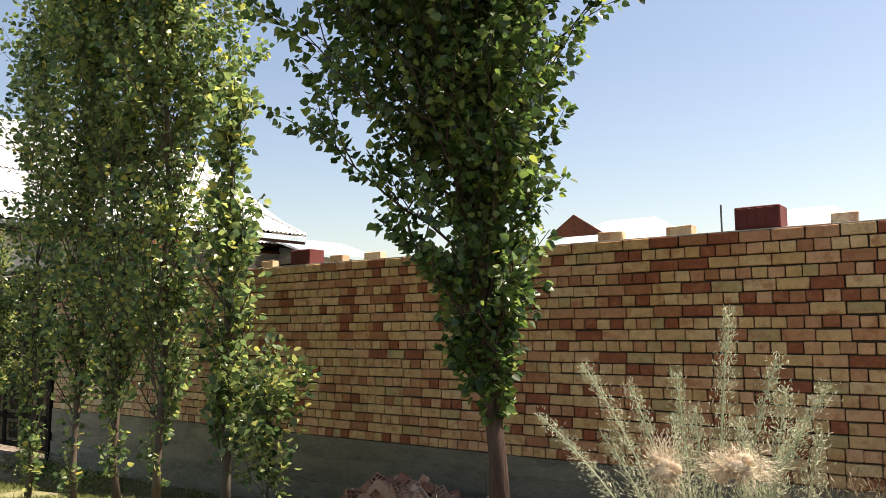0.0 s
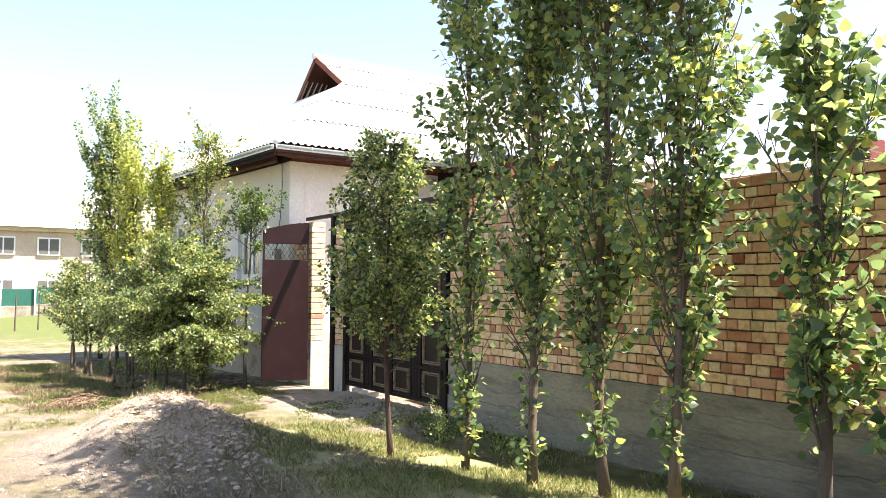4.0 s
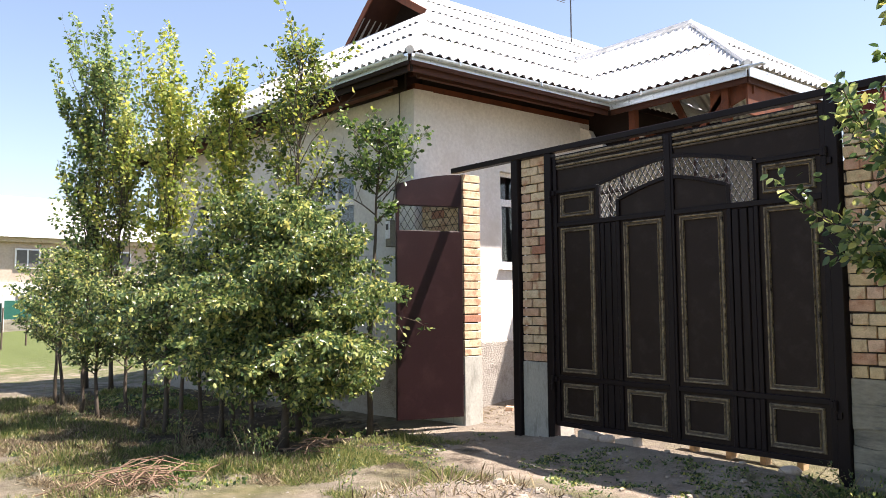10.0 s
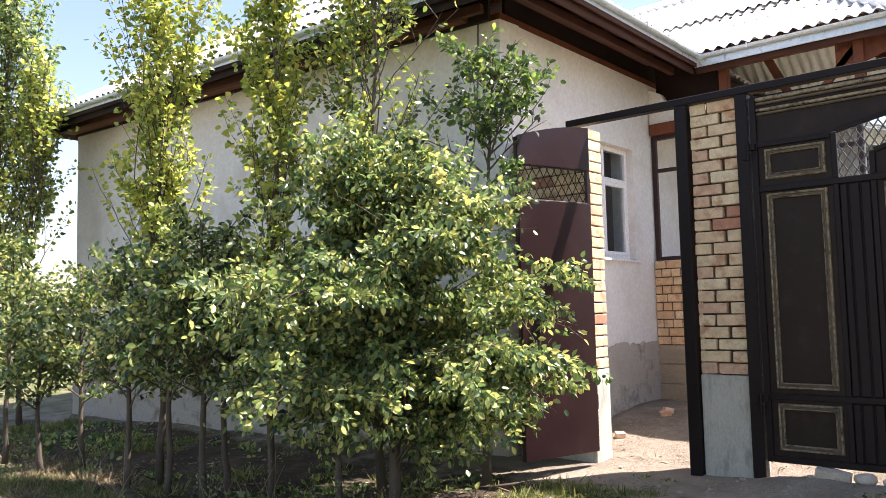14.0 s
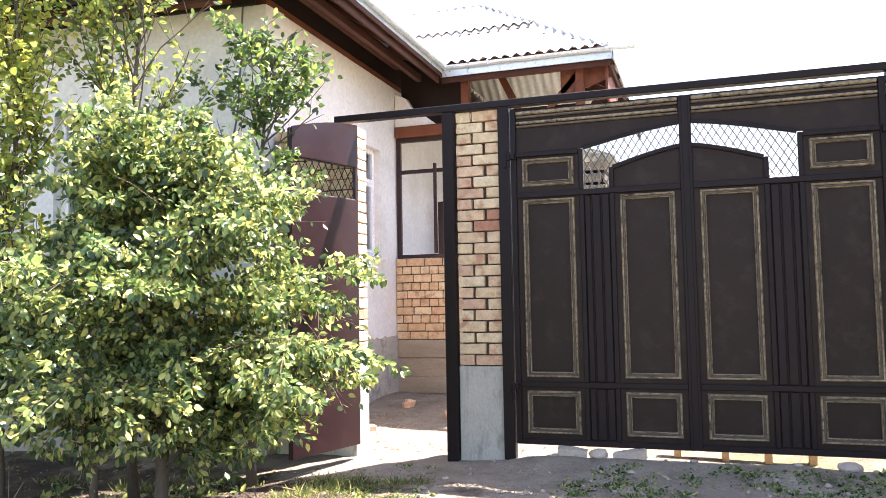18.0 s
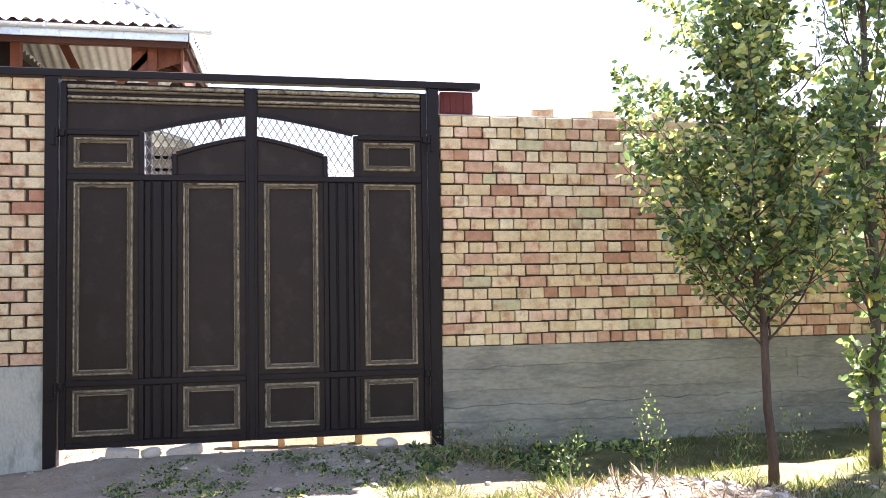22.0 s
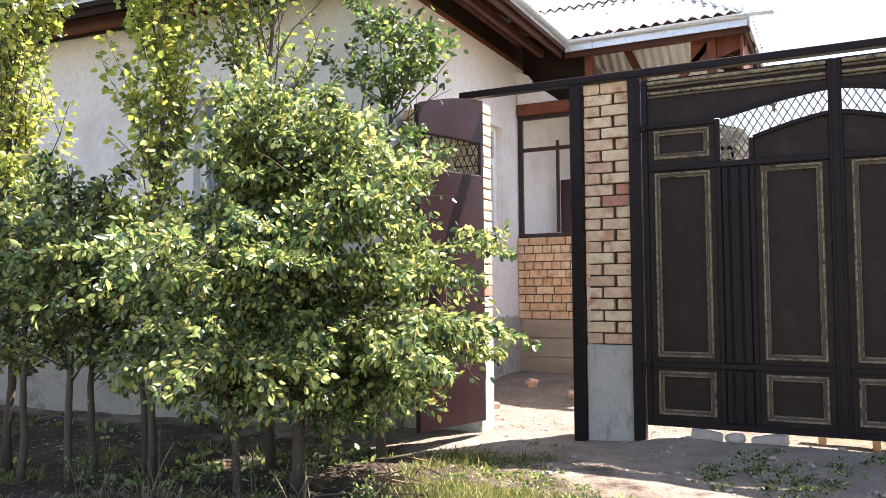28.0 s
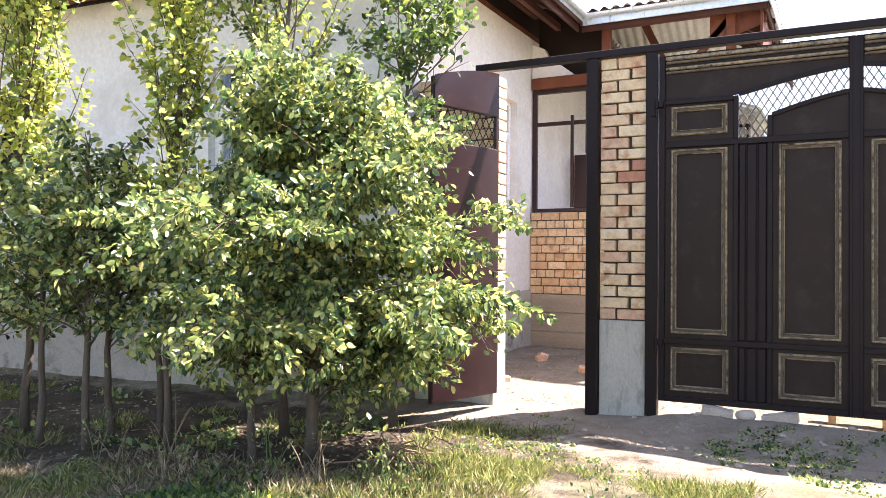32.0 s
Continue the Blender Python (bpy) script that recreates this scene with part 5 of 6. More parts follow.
# ---- ground cover ----
def scatter_blades(name, label, seed, n, x0, x1, y0, y1, size, mat, upright=1.6, patch=0.0, shape="thin", keep=None, cat="grass", tuft=9):
    """Loose blades standing on the ground in tufts of unlike size, in uneven patches."""
    rng = np.random.default_rng(seed)
    P, D, S = [], [], []
    while len(P) < n:
        x, y = rng.uniform(x0, x1), rng.uniform(y0, y1)
        if patch and noise.noise(Vector((x * 0.9, y * 0.9, seed))) + 0.35 * noise.noise(Vector((x * 3.1, y * 3.1, seed))) < patch - 0.5 + rng.uniform(-0.12, 0.12):
            continue
        if keep and not keep(x, y):
            continue
        k = rng.integers(2, tuft + 1)
        big = size * float(rng.choice((0.5, 0.75, 1.0, 1.0, 1.5)))
        lx, ly = rng.normal(0, 0.35, 2)
        for _ in range(k):
            ox, oy = rng.normal(0, 0.012 + 0.25 * big, 2)
            P.append((x + ox, y + oy, ground_z(x + ox, y + oy) - 0.010))
            D.append((rng.normal(0, 0.45) + ox * 6 + lx, rng.normal(0, 0.45) + oy * 6 + ly, upright * rng.uniform(0.4, 1.4)))
            S.append(big)
    ob = part(name, leaf_mesh(name, np.array(P), np.array(D), np.array(S), shape, mat, rng, 0.35 if shape == "thin" else 0.9), None)
    return tagged(ob, label, cat, kind="stuff")


def off_mound(x, y):
    return ((x - 3.7) / 1.25) ** 2 + ((y + 4.1) / 0.95) ** 2 > 1


def under_trees(x, y):
    return not (-8.5 < x < -1.0 and -3.1 < y < -0.6) or noise.noise(Vector((x * 2, y * 2, 1.0))) > 0.25


def ground_cover():
    g, d = "short green grass growing on the dirt", "dry yellow straw and grass on the ground"
    scatter_blades("grass", g, 1, 55000, 3.0, 12.5, -3.4, -1.0, 0.065, GRASS, 0.9, 0.38, keep=off_mound)
    scatter_blades("grass", "taller dark grass along the foot of the wall", 2, 3600, 3.7, 13.5, -0.85, -0.04, 0.085, GRASS, 1.1, 0.5)
    scatter_blades("dry_grass", d, 3, 60000, -9.5, 0.4, -4.8, -2.6, 0.075, STRAW, 0.5, 0.50, tuft=14)
    scatter_blades("grass", "green grass among the tree trunks", 4, 46000, -9.5, 0.4, -4.6, -0.9, 0.075, GRASS, 0.9, 0.55, keep=under_trees, tuft=20)
    scatter_blades("grass", "fresh green grass on a low hump beside the path", 17, 40000, -0.9, 1.5, -3.2, -1.9, 0.05, GRASS, 0.9, 0.42, tuft=16)
    scatter_blades("grass", g, 5, 18000, -9.0, 2.0, -6.4, -3.8, 0.06, GRASS, 0.9, 0.58, tuft=20)
    scatter_blades("dry_grass", d, 6, 20000, 2.0, 12.0, -4.6, -2.3, 0.07, STRAW, 0.6, 0.47)
    scatter_blades("grass", "low green weeds before the gate", 7, 15000, -0.8, 3.7, -1.9, -0.25, 0.026, LEAF_BUSH, 0.6, 0.60, "oval", tuft=18)
    scatter_blades("grass", g, 8, 11000, 9.5, 18.0, -5.6, -2.2, 0.10, GRASS, 1.2, 0.4)
    scatter_blades("dry_grass", d, 9, 7000, 12.0, 18.0, -4.6, -0.4, 0.18, STRAW, 1.2, 0.45)
    scatter_blades("grass", "sparse grass tufts on the soil heap", 10, 5000, 2.6, 5.4, -4.6, -2.6, 0.045, GRASS, 0.8, 0.6)
    scatter_blades("dry_grass", "fallen straw and leaves in the yard", 11, 3000, -1.8, 1.2, 0.3, 3.1, 0.07, STRAW, 0.15, 0.5)
    scatter_blades("weeds", "broad-leaved weeds by the gate post", 12, 900, 3.4, 5.4, -0.9, -0.1, 0.055, LEAF_BUSH, 0.7, 0.55, "oval", cat="weeds")
    scatter_blades("weeds", "clump of low leafy weeds beside the gate post", 16, 1500, 3.3, 4.5, -0.8, -0.15, 0.042, LEAF_BUSH, 0.8, 0.35, "oval", cat="weeds")
    scatter_blades("weeds", "broad-leaved weeds at the foot of the house wall", 13, 2600, -9.5, -1.2, -2.6, -0.9, 0.06, LEAF_BUSH, 0.7, 0.62, "oval", cat="weeds")
    scatter_blades("weeds", "low dark green weeds among the dry grass", 18, 15000, -7.5, 0.1, -4.6, -2.6, 0.034, LEAF_BUSH, 0.9, 0.52, "oval", cat="weeds")
    scatter_blades("weeds", "dense dark weeds beside the green hump", 19, 4200, -1.8, -0.2, -3.95, -2.9, 0.045, LEAF_DARK, 1.2, 0.3, "oval", cat="weeds")
    scatter_blades("fallen_leaf", "dry brown leaves under the trees", 14, 16000, -9.5, 0.0, -3.3, -0.5, 0.040, STRAW, 0.05, 0.36, "oval", cat="leaves")
    scatter_blades("fallen_leaf", "dry brown leaves on the flank of the soil heap", 20, 2600, 3.7, 6.0, -4.9, -3.0, 0.036, STRAW, 0.05, 0.40, "oval", cat="leaves", tuft=4)
    scatter_blades("fallen_leaf", "dry leaves on the soil along the wall", 15, 2600, 3.8, 12.5, -2.4, -0.05, 0.04, STRAW, 0.05, 0.40, "oval", cat="leaves")


def gravel():
    rng = random.Random(21)
    g = Geo()
    unit = [(1, 0, 0), (-1, 0, 0), (0, 1, 0), (0, -1, 0), (0, 0, 1), (0, 0, -1)]
    fs = [(0, 2, 4), (2, 1, 4), (1, 3, 4), (3, 0, 4), (2, 0, 5), (1, 2, 5), (3, 1, 5), (0, 3, 5)]
    for _ in range(5200):
        pick = rng.random()
        if pick < 0.5:
            x, y = rng.gauss(3.7, 1.1), rng.gauss(-4.1, 0.75)
        elif pick < 0.68:
            x, y = rng.uniform(-1.8, 0.6), rng.uniform(0.1, 3.1)
        else:
            x, y = rng.uniform(-8, 14), rng.uniform(-6.2, -0.1)
        r = 0.004 + 0.013 * rng.random() ** 3
        z = ground_z(x, y)
        g.add([(x + p[0] * r * rng.uniform(0.6, 1.3), y + p[1] * r * rng.uniform(0.6, 1.3), z + p[2] * r * rng.uniform(0.4, 0.8)) for p in unit], fs)
    tagged(part("gravel", g, STONE), "small stones and clods strewn over the soil heap", "gravel", kind="stuff")


def clods():
    rng = random.Random(31)
    g = Geo()
    for _ in range(560):
        x, y = rng.uniform(-0.8, 3.9), -0.1 - 1.3 * rng.random() ** 1.5
        r = 0.005 + 0.026 * rng.random() ** 6
        rock(g, x, y, ground_z(x, y) + r * 0.2, r * rng.uniform(0.8, 1.4), r * rng.uniform(0.8, 1.3), r * 0.7, rng.random() * 50, 6, 4)
    for _ in range(1700):
        x, y = rng.gauss(4.75, 0.6), rng.gauss(-3.8, 0.6)
        r = 0.005 + 0.026 * rng.random() ** 3
        rock(g, x, y, ground_z(x, y) + r * 0.2, r * rng.uniform(0.8, 1.5), r * rng.uniform(0.8, 1.4), r * 0.7, rng.random() * 50, 6, 4)
    tagged(part("soil_clods", g, SOIL_CLOD), "grey dry clods of earth on the heap and before the gate", "soil", kind="stuff")


def rock(g, x, y, z, rx, ry, rz, seed, n=10, rows=6):
    """A rounded, uneven stone."""
    k = len(g.v)
    for i in range(rows + 1):
        th = math.pi * i / rows
        for j in range(n):
            a = 2 * math.pi * j / n
            q = Vector((math.sin(th) * math.cos(a), math.sin(th) * math.sin(a), math.cos(th)))
            s = 1 + 0.22 * noise.noise(q * 1.7 + Vector((seed, 0, 0)))
            g.v.append((x + q.x * rx * s, y + q.y * ry * s, z + q.z * rz * s))
    for i in range(rows):
        for j in range(n):
            g.f.append((k + i * n + j, k + (i + 1) * n + j, k + (i + 1) * n + (j + 1) % n, k + i * n + (j + 1) % n))
    return g


def gate_clutter():
    for i, (x, rx, rz) in enumerate(((1.235, 0.085, 0.05), (3.14, 0.10, 0.04))):
        z = ground_z(x, -0.06)
        tagged(part("stone", rock(Geo(), x, -0.05, z + rz * 0.6, rx, 0.09, rz, i * 3.1), RUBBLE, None, smooth=True), "pale rounded stone lying under the gate", "stone", "stones under the gate")
    for i, (x, w, tilt) in enumerate(((1.01, 0.25, 7), (1.49, 0.26, -9))):
        me = brick_mesh(w, 0.13, 0.085, i, RUBBLE)
        ob = new("rubble_block", me)
        ob.matrix_world = pose(x, -0.04, ground_z(x, -0.04) + 0.035, 4, tilt, 6 - 14 * i)
        tagged(ob, "pale worn brick block wedged under the gate", "block", "blocks under the gate")
    pal = thing("plank_pallet", 2.4, 0.55, ground_z(2.4, 0.55), "raw timber plank with short feet behind the gate", "timber")
    zb = ground_z(2.4, 0.55)
    part("plank", Geo().box(1.72, 3.0, 0.5, 0.62, zb + 0.10, zb + 0.16, 0.004), WOOD_RAW, pal)
    for x in (1.85, 2.25, 2.6, 2.95):
        part("foot", Geo().box(x - 0.03, x + 0.03, 0.5, 0.6, zb - 0.02, zb + 0.10, 0.003), WOOD_RAW, pal)
    rnd = random.Random(77)
    for i in range(7):
        x, y = rnd.uniform(-1.5, 0.2), rnd.uniform(0.7, 2.6)
        t = part("brick", brick_mesh(0.12, 0.10, 0.065, 0), None, None)
        t.name = "brick_fragment"
        t.matrix_world = pose(x, y, ground_z(x, y) + 0.02, rnd.uniform(-15, 15), rnd.uniform(-15, 15), rnd.uniform(0, 180))
        tagged(t, "broken brick piece lying in the yard", "brick", "brick pieces in the yard")


def hollow_brick():
    """A perforated brick: a shell with webs between the open cells."""
    g = Geo()
    lx, ly, lz, w = 0.25, 0.12, 0.088, 0.014
    g.box(-lx / 2, lx / 2, -ly / 2, -ly / 2 + w, -lz / 2, lz / 2, 0.003).box(-lx / 2, lx / 2, ly / 2 - w, ly / 2, -lz / 2, lz / 2, 0.003)
    g.box(-lx / 2, lx / 2, -w / 2, w / 2, -lz / 2, lz / 2, 0.002)
    for i in range(6):
        x = -lx / 2 + i * (lx - w) / 5
        g.box(x, x + w, -ly / 2 + 0.002, ly / 2 - 0.002, -lz / 2 + 0.001, lz / 2 - 0.001, 0.002)
    g.box(-lx / 2 + 0.004, lx / 2 - 0.004, -ly / 2 + 0.004, ly / 2 - 0.004, -0.01, 0.01, 0.002)
    return g.mesh("hollow_brick", BRICK_RED)


def brick_heap():
    rnd = random.Random(4)
    hollow = hollow_brick()
    spots = []
    for i in range(64):
        for _ in range(30):
            x, y = 11.45 + rnd.gauss(0, 0.42), -0.52 + rnd.gauss(0, 0.2)
            if -0.95 < y < -0.16:
                break
        d = ((x - 11.45) / 0.75) ** 2 + ((y + 0.5) / 0.5) ** 2
        h = max(0.0, 0.34 * (1 - d)) * rnd.uniform(0.75, 1.0)
        spots.append((x, y, ground_z(x, y) + 0.035 + h))
    for i, (x, y, z) in enumerate(spots):
        half = rnd.random() < 0.45
        me = hollow if i % 2 == 0 else brick_mesh(0.13 if half else 0.24, 0.115, 0.08, i % 3, BRICK_RED)
        ob = new("loose_brick", me)
        ob.matrix_world = pose(x, y, z, rnd.uniform(-50, 50), rnd.uniform(-45, 45), rnd.uniform(0, 180))
        tagged(ob, "perforated red brick tipped on the heap" if me is hollow else "broken red brick lying on the heap by the wall", "brick", "bricks heaped by the wall")


def wall_top_things():
    for i, x in enumerate((4.65, 5.24, 5.85, 8.8, 10.05, 10.62, 11.42, 13.6, 14.27, 15.6, 6.5, 7.2)):
        ob = new("capping_brick", brick_mesh(0.24 if i % 3 else 0.2, 0.115, 0.085, i % 3, BRICK_TAN))
        ob.matrix_world = pose(x, 0.13, 3.0025, 0, 0, (i * 37) % 24 - 12)
        tagged(ob, "single yellow brick laid loose on top of the wall", "brick", "bricks on the wall top")
    for x, w, h in ((9.45, 0.34, 0.19), (12.15, 0.36, 0.19), (14.95, 0.37, 0.195), (3.82, 0.30, 0.21)):
        b = Geo().box(x - w / 2, x + w / 2, 0.04, 0.3, 2.96, 2.96 + h, 0.008)
        t = thing("clay_block", x, 0.17, 2.96, "dark red hollow clay block on top of the wall", "block", "clay blocks on the wall")
        part("shell", b, CLAY, t)
        r = Geo()
        for k in range(4):
            r.box(x - w / 2 + 0.03 + k * (w - 0.06) / 4, x - w / 2 + 0.03 + (k + 0.8) * (w - 0.06) / 4, 0.034, 0.05, 2.975, 2.945 + h, 0.003)
        part("ribbing", r, CLAY, t)


def stem_plant(name, x, y, tips, label, seed, mat, leaf, per_m, cat="weed", r=0.006, top_only=0.35, spray=0.02, shape="thin"):
    """A tall weed: arching stems from one root with small leaves and side sprays."""
    rng = np.random.default_rng(seed)
    z0 = ground_z(x, y)
    root = thing(name, x, y, z0, label, cat)
    lp, ld = [], []
    for tx, ty, tz in tips:
        a, c = Vector((x + rng.normal(0, 0.03), y + rng.normal(0, 0.03), z0 - 0.02)), Vector((tx, ty, tz))
        mid = a.lerp(c, 0.5) + Vector(((a.x - c.x) * 0.18, (a.y - c.y) * 0.18, abs(c.z - a.z) * 0.12))
        path = [a * (1 - t) ** 2 + mid * 2 * t * (1 - t) + c * t * t for t in [i / 14 for i in range(15)]]
        part("stem", Geo().tube(path, [r * (1 - 0.8 * i / 14) + 0.0012 for i in range(15)], 5, False), mat, root)
        L = (c - a).length
        for _ in range(int(per_m * L)):
            t = top_only + (1 - top_only) * rng.random() ** 0.9
            p = path[min(14, int(t * 14))].lerp(path[min(14, int(t * 14) + 1)], t * 14 % 1)
            k = spray * (1.15 - t) * 2.2 + 0.012
            o = Vector(rng.normal(0, k, 3))
            lp.append(p + o)
            ld.append(o * 4 + (c - mid).normalized() * 0.7 + Vector(rng.normal(0, 0.4, 3)))
    part("foliage", leaf_mesh("foliage", np.array([tuple(p) for p in lp]), np.array([tuple(p) for p in ld]), leaf, shape, mat, rng, 0.2), None, root)
    return root


def street_weeds():
    tips = [(15.58, -3.03, 2.24), (15.3, -3.0, 1.94), (15.9, -3.1, 1.74), (14.77, -2.95, 1.98), (14.48, -2.9, 1.68), (15.1, -3.1, 1.88), (15.75, -2.9, 2.02), (15.45, -3.2, 1.8), (14.9, -3.0, 1.62), (15.2, -2.8, 1.7), (15.98, -3.0, 1.9)]
    stem_plant("wormwood", 15.45, -3.05, tips, "tall grey-green wormwood weed by the path", 71, WEED, 0.021, 900, r=0.006, top_only=0.2, spray=0.016, shape="lance")
    stem_plant("wormwood", 15.75, -3.15, [(15.62, -3.1, 1.75), (15.85, -3.2, 1.9), (15.95, -3.05, 1.7), (15.7, -3.3, 1.65)], "grey-green wormwood weed in seed", 72, WEED, 0.021, 700, r=0.005, spray=0.018, shape="lance")
    for i, (x, z, w) in enumerate(((15.37, 1.55, 0.05), (15.69, 1.59, 0.055))):
        rng = np.random.default_rng(80 + i)
        base = (x, -3.4, ground_z(x, -3.4))
        pl = thing("thistle", x, -3.4, base[2], "thistle gone to cream-coloured fluff", "weed", "thistles in seed")
        part("stem", Geo().tube([base, (x + 0.03, -3.4, (base[2] + z) / 2), (x, -3.4, z)], [0.008, 0.006, 0.004], 6), WEED, pl)
        g = Geo()
        for k in range(18):
            o = Vector(rng.normal(0, w * 0.42, 3))
            o.x *= 0.8 if i == 0 else 1.3
            o.z *= 1.4 if i == 0 else 0.8
            r = w * rng.uniform(0.35, 0.55)
            rock(g, x + o.x, -3.4 + o.y * 0.6, z + o.z, r * 1.2, r, r, k * 1.7, 8, 6)
        tagged(part("fluff", g, PLUME, pl, smooth=True), kind="stuff")
        n = 1600
        q = rng.normal(size=(n, 3)) * np.array([w * (0.6 if i == 0 else 1.1), w * 0.6, w * (1.1 if i == 0 else 0.6)])
        tagged(part("down", leaf_mesh("down", q + np.array([x, -3.4, z]), q + rng.normal(0, 0.05, (n, 3)), 0.034, "thin", PLUME, rng, 0.2), None, pl), kind="stuff")
    for i in range(5):
        x, y = 15.92 + 0.1 * i, -3.0 + 0.1 * (i % 2)
        stem_plant("dry_weed", x, y, [(x + 0.25 * math.cos(k), y + 0.2 * math.sin(k), ground_z(x, y) + 0.75 + 0.12 * math.sin(3 * k)) for k in (0.3, 1.4, 2.6, 3.9, 5.1)], "dry straw-coloured weed by the path", 90 + i, STRAW, 0.04, 420, r=0.004)
    for i, (x, y) in enumerate(((3.55, -0.62), (3.85, -0.8))):
        stem_plant("dry_weed", x, y, [(x + 0.28 * math.cos(k), y + 0.22 * math.sin(k), ground_z(x, y) + 0.22 + 0.1 * math.sin(2 * k)) for k in (0.2, 1.2, 2.2, 3.1, 4.0, 5.2)], "dry branching straw weed by the gate post", 140 + i, STRAW, 0.03, 70, r=0.003, top_only=0.2)
    for i, (x, y, h) in enumerate(((-0.9, -3.0, 0.4), (-1.9, -3.2, 0.5), (-2.6, -3.0, 0.35), (-3.4, -3.4, 0.5), (-4.3, -3.2, 0.45), (-5.2, -3.4, 0.5), (-6.3, -3.3, 0.4), (-7.1, -3.5, 0.45), (-1.2, -2.55, 0.3), (-2.4, -2.7, 0.45))):
        stem_plant("dry_weed", x, y, [(x + 0.16 * math.cos(k * 1.9 + i), y + 0.16 * math.sin(k * 1.9 + i), ground_z(x, y) + h * (0.5 + 0.16 * k)) for k in range(4)], "thin dry weed stalks among the grass", 160 + i, STRAW, 0.022, 90, r=0.0028, top_only=0.45)
    for i, (x, y, h) in enumerate(((5.05, -1.1, 0.75), (5.9, -0.9, 0.55), (4.55, -0.75, 0.5), (3.95, -0.5, 0.3), (4.2, -0.35, 0.32), (3.7, -0.35, 0.28), (4.75, -0.4, 0.3), (-1.4, -2.75, 0.4), (-2.9, -2.9, 0.45), (-4.6, -3.1, 0.4), (-2.2, -2.5, 0.35), (6.4, -1.0, 0.5), (0.9, -2.95, 0.35), (-0.3, -3.1, 0.4), (4.3, -1.35, 0.4))):
        stem_plant("green_weed", x, y, [(x + 0.1 * math.cos(k * 2.1 + i), y + 0.1 * math.sin(k * 2.1 + i), ground_z(x, y) + h * (0.45 + 0.18 * k)) for k in range(3)], "thin green weed growing from the soil", 110 + i, LEAF_BUSH, 0.027, 130, r=0.003, top_only=0.2, spray=0.04, shape="oval")


def meter_box():
    b = thing("meter_box", -2.32, -0.2, 2.29, "small grey electric meter box on the house front", "meter box")
    body = part("case", Geo().box(-2.385, -2.255, -0.26, -0.128, 2.29, 2.66, 0.01), CONCRETE, b)
    part("cover", Geo().box(-2.375, -2.265, -0.272, -0.262, 2.40, 2.64, 0.004), PVC, body, "pale cover with a dial window")
    part("dial", Geo().box(-2.35, -2.29, -0.277, -0.2725, 2.52, 2.60, 0.002), DARK, body)
    part("cable", Geo().tube([(-2.16, -0.17, 4.42), (-2.19, -0.15, 3.9), (-2.23, -0.16, 3.3), (-2.30, -0.19, 2.9), (-2.31, -0.2, 2.65)], 0.010, 6), DARK, b, "dark supply cable")


def twig_pile(name, x, y, n, rad, label, seed):
    rng = random.Random(seed)
    t = thing(name, x, y, ground_z(x, y), label, "twigs")
    for i in range(n):
        a, b = rng.uniform(0, 6.283), rng.uniform(-0.5, 0.5)
        px, py = x + rng.gauss(0, rad * 0.4), y + rng.gauss(0, rad * 0.4)
        L = rng.uniform(0.25, 0.6)
        z = ground_z(px, py) + rng.uniform(0.0, 0.16)
        c, s = math.cos(a) * L / 2, math.sin(a) * L / 2
        pts = [(px - c, py - s, z - b * 0.1), (px + rng.gauss(0, 0.03), py + rng.gauss(0, 0.03), z + rng.uniform(0.01, 0.07)), (px + c, py + s, z + b * 0.1)]
        part("twig", Geo().tube(pts, [0.006, 0.005, 0.002], 5), TWIG, t)


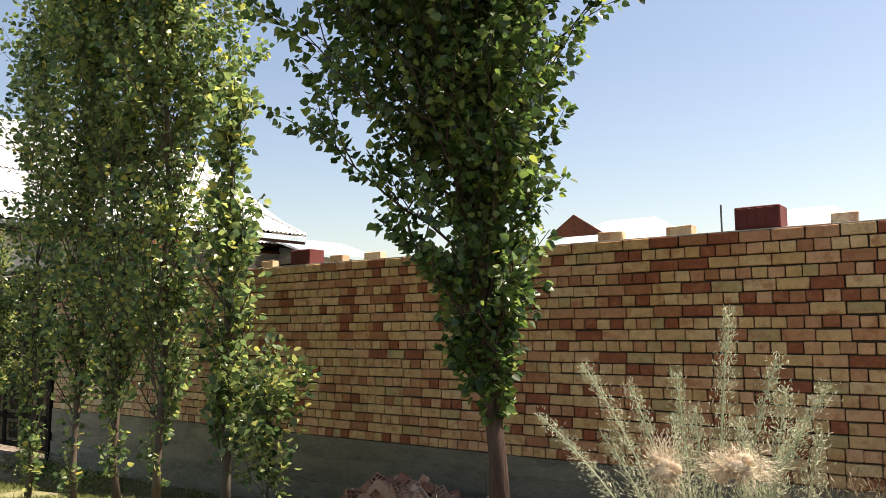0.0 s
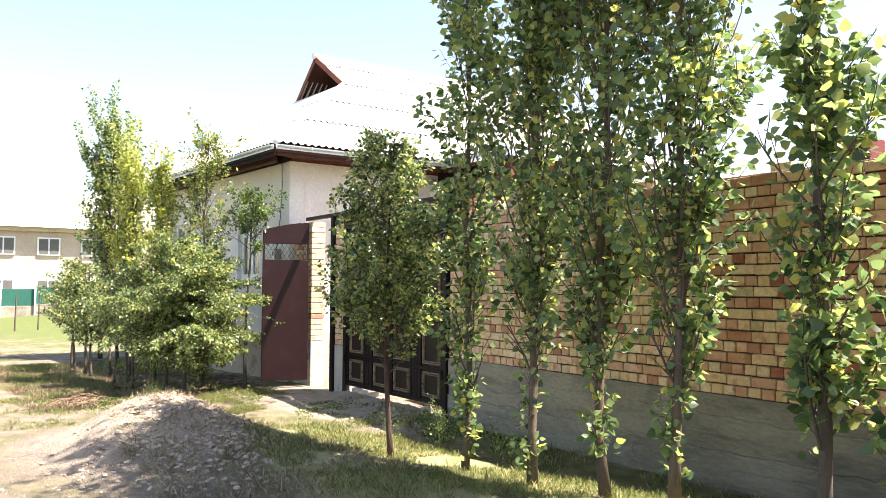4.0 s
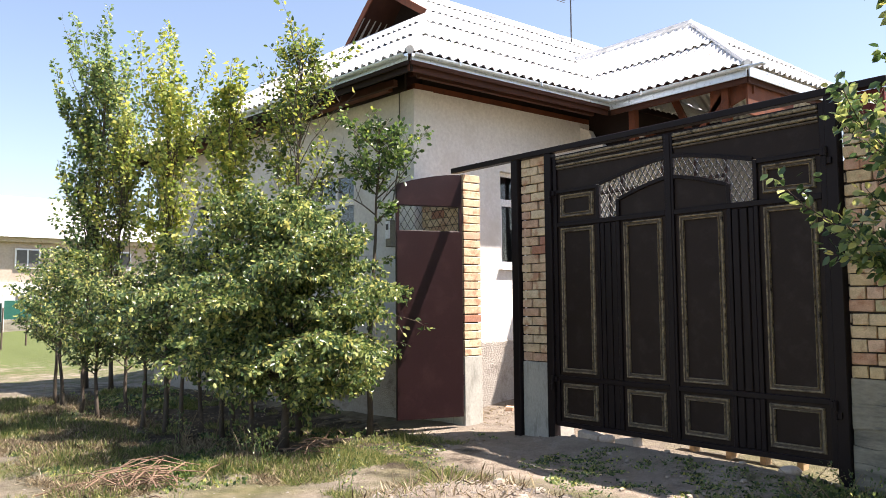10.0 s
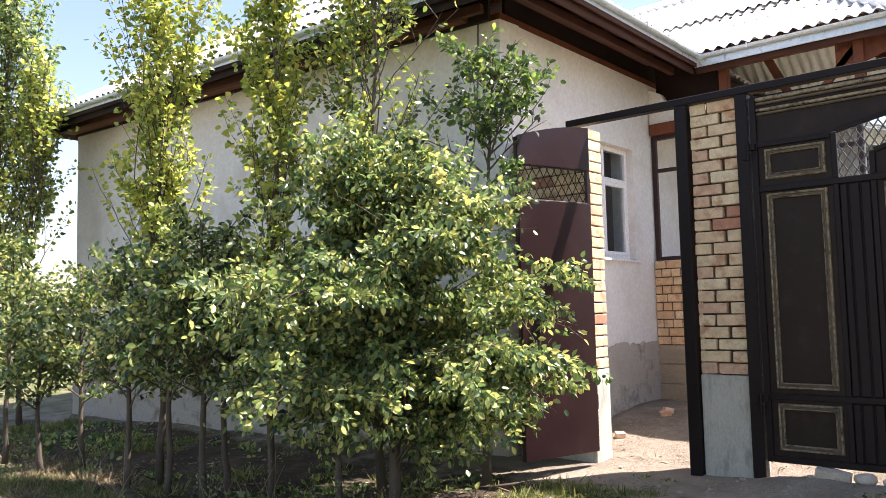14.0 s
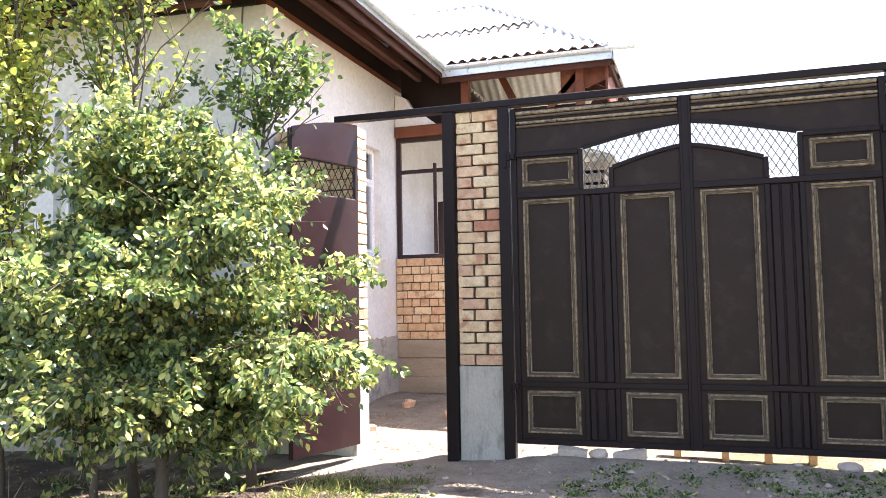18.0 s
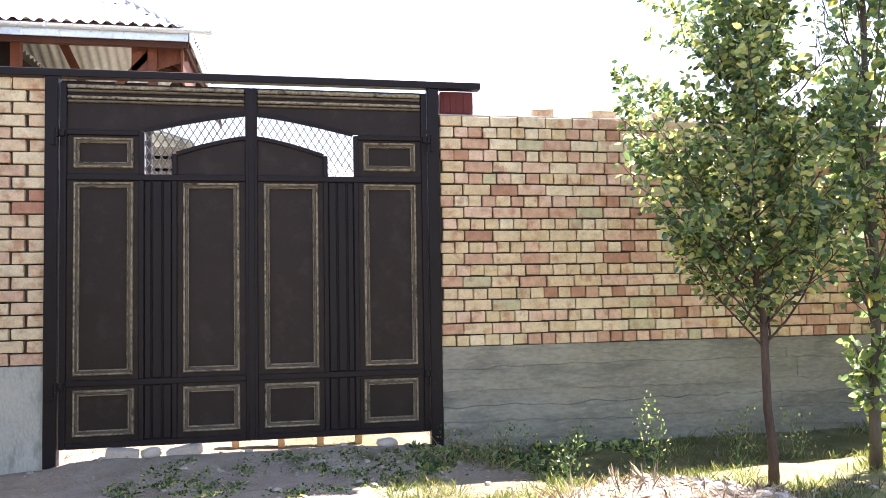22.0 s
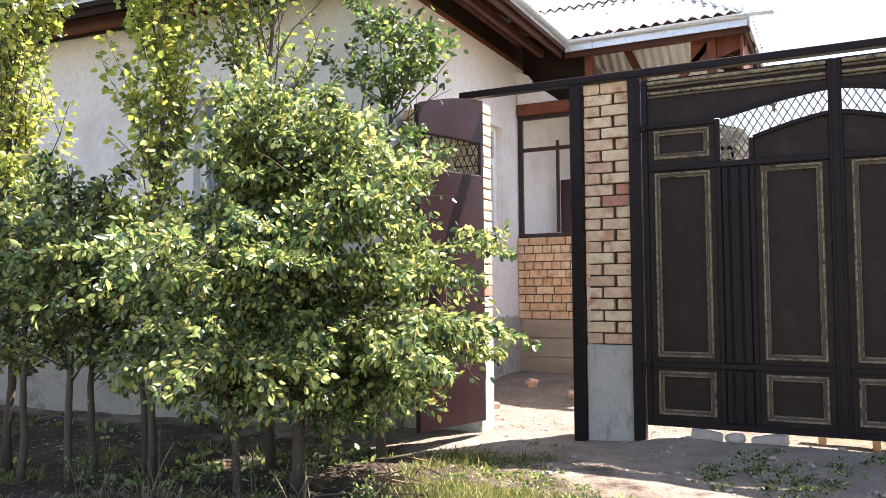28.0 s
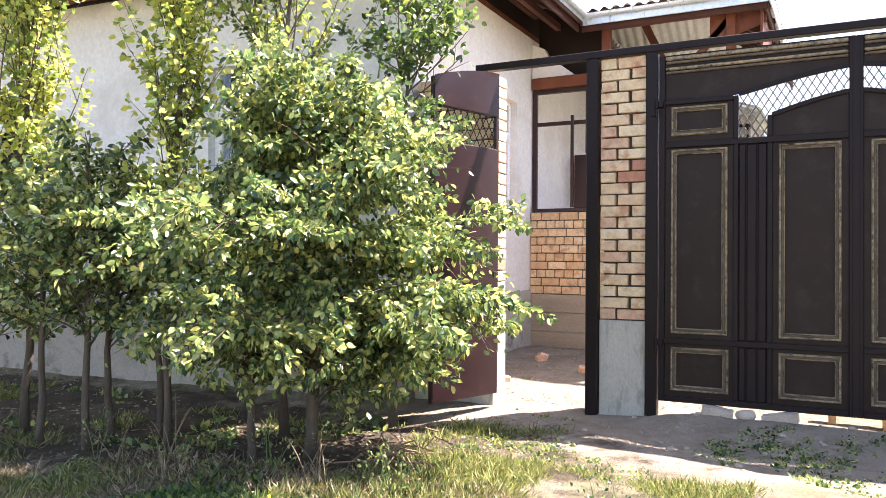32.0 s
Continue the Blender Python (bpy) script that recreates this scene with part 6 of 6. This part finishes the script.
def far_things():
    h = thing("neighbour_house", -52, 3, 0, "distant two-storey brick house with a white roof", "house")
    part("wall", Geo().box(-58, -50, -9, 13, -0.8, 3.1, 0.02), FAR_WHITE, h, "whitewashed lower storey")
    part("wall", Geo().box(-58.0, -50.1, -9.1, 13.1, 3.1, 5.7, 0.02), FAR_BRICK, h, "tan brick upper storey")
    part("cornice", Geo().box(-58.4, -49.7, -9.5, 13.5, 5.7, 6.0, 0.03), FAR_BRICK, h)
    rg = Geo()
    rg.v = [(-59, -10, 6.0), (-49.3, -10, 6.0), (-49.3, 14, 6.0), (-59, 14, 6.0), (-54.2, -5, 9.2), (-54.2, 9, 9.2)]
    rg.f = [(0, 1, 4), (1, 2, 5, 4), (2, 3, 5), (3, 0, 4, 5), (3, 2, 1, 0)]
    part("roof", rg, SLATE, h, "white sheet roof")
    for i in range(7):
        y = -7.6 + i * 2.9
        for z0, z1 in ((4.0, 5.3), (1.2, 2.3)):
            w = part("window", Geo().box(-50.15, -49.97, y, y + 1.5, z0, z1, 0.02), PVC, h)
            for k in range(2):
                # opaque dark grey in place of glass before unlit rooms
                part("pane", Geo().box(-49.98, -49.94, y + 0.1 + k * 0.7, y + 0.7 + k * 0.7, z0 + 0.1, z1 - 0.1, 0.01), DARK, w)
    f = thing("fence", -42, 0, 0, "green board fence with pale posts across the field", "fence")
    for i in range(13):
        y = -9.4 + i * 1.9
        gz = ground_z(-42, y)
        part("post", Geo().box(-42.05, -41.9, y - 0.05, y + 0.05, gz - 0.3, gz + 2.1, 0.01), FAR_WHITE, f)
        if i < 12:
            part("board", Geo().box(-42.12, -42.06, y + 0.02, y + 1.88, gz + 0.7, gz + 1.75, 0.01), GREEN_PAINT, f)
            part("base_panel", Geo().box(-42.15, -42.06, y + 0.02, y + 1.88, gz - 0.2, gz + 0.69, 0.01), CONCRETE, f)
    for i in range(7):
        x, y = -24 - i * 0.8, -4.6 + i * 1.0
        p = thing("stake", x, y, ground_z(x, y), "thin pale wooden stake in the field", "stake", "stakes in the field")
        part("shaft", Geo().tube([(x, y, ground_z(x, y) - 0.1), (x + 0.06, y + 0.03, 1.5)], [0.04, 0.03], 6), BARK_PALE, p)
    # roofs that show over the street wall
    for cx, cy, w, dpt, ze, zr, mat, lab in ((2.6, 27.0, 7.5, 6, 5.2, 6.9, SLATE, "distant house with a pale roof and dark gable"), (10.2, 27.5, 5.2, 6, 5.3, 6.75, SLATE, "distant house with a pale grey roof"), (15.2, 28.0, 6.4, 6, 5.2, 6.9, GREEN_ROOF, "distant house with a green roof")):
        n = thing("distant_house", cx, cy, 0, lab, "house", "houses behind the wall")
        part("wall", Geo().box(cx - w / 2 + 0.4, cx + w / 2 - 0.4, cy - dpt / 2 + 0.4, cy + dpt / 2, 0, ze, 0.02), FAR_WHITE, n)
        r = Geo()
        y0, y1 = cy - dpt / 2, cy + dpt / 2
        r.v = [(cx - w / 2, y0, ze), (cx + w / 2, y0, ze), (cx + w / 2, y1, ze), (cx - w / 2, y1, ze), (cx - w * 0.16, cy, zr), (cx + w * 0.16, cy, zr)]
        r.f = [(0, 1, 5, 4), (1, 2, 5), (2, 3, 4, 5), (3, 0, 4), (3, 2, 1, 0)]
        part("roof", r, mat, n)
    part("gable", Geo().prism([(0.1, 5.9), (2.9, 5.9), (1.45, 6.85)], 23.6, 23.7), WOOD_RED, n, "dark open gable")
    po = thing("pole", 7.3, 25, 0, "thin grey pole behind the wall", "pole")
    part("shaft", Geo().tube([(7.3, 25, 0), (7.3, 25, 6.85)], [0.06, 0.04], 6), WIRE, po)
    for i, (x, y, hh) in enumerate(((14.6, 62, 11.5), (17.5, 60, 12.5), (20.8, 64, 13.0), (24.0, 62, 12.0), (27, 66, 13), (-12.5, 42, 7.0), (12.6, 66, 11))):
        tree("distant_tree", x, y, hh, "distant dark green tree behind the wall", 130 + i, 1.3, 0.25, 34, 0.35, 0.7, 0.42, 12, "oval", LEAF_DARK, trunk=0.16, stalk=0.35, group="trees behind the wall")


def plank_shed():
    s = thing("shed", -1.3, 10.5, 0, "old weathered plank shed behind the yard", "shed")
    rnd = random.Random(12)
    for i in range(17):
        z = 0.1 + i * 0.245
        part("plank", Geo().box(-3.2 + rnd.uniform(-0.05, 0.05), 0.34 + rnd.uniform(-0.12, 0.05), 9.0 + rnd.uniform(-0.03, 0.03), 9.05 + rnd.uniform(0.0, 0.03), z, z + 0.16 + rnd.uniform(0, 0.05), 0.012), WEATHERED, s)
        part("plank", Geo().box(0.26, 0.30, 9.1, 11.9, z, z + 0.19, 0.01), WEATHERED, s)
    # solid near-black block behind the planks keeps the gaps dark
    part("inner_wall", Geo().box(-3.1, 0.24, 9.14, 11.8, 0.0, 4.2, 0.01), WOOD_SHADE, s)
    r = Geo()
    r.bar((-1.4, 8.9, 4.86), (0.42, 8.9, 4.26), 0.03, 0.06).bar((-1.4, 12.0, 4.86), (0.42, 12.0, 4.26), 0.03, 0.06)
    r.v += [(-1.4, 8.8, 4.92), (0.5, 8.8, 4.28), (0.5, 12.2, 4.28), (-1.4, 12.2, 4.92), (-3.4, 12.2, 4.28), (-3.4, 8.8, 4.28)]
    k = len(r.v) - 6
    r.f += [(k, k + 1, k + 2, k + 3), (k, k + 3, k + 4, k + 5)]
    part("roof", r, METAL_TRIM, s, "thin bluish sheet roof")


# ---- assembly ----
metal_gate()
gate_pillar()
wicket()
build_house()
street_trees()
house_trees()
far_things()
plank_shed()
street_weeds()
wall_top_things()
brick_heap()
gate_clutter()
meter_box()
twig_pile("twig_pile", -0.35, -4.2, 60, 0.5, "heap of dry brown twigs by the path", 5)
twig_pile("twig_pile", -0.75, -2.3, 22, 0.45, "cut dry branches under the bush", 6)
gravel()
clods()
ground_cover()
street_wall()
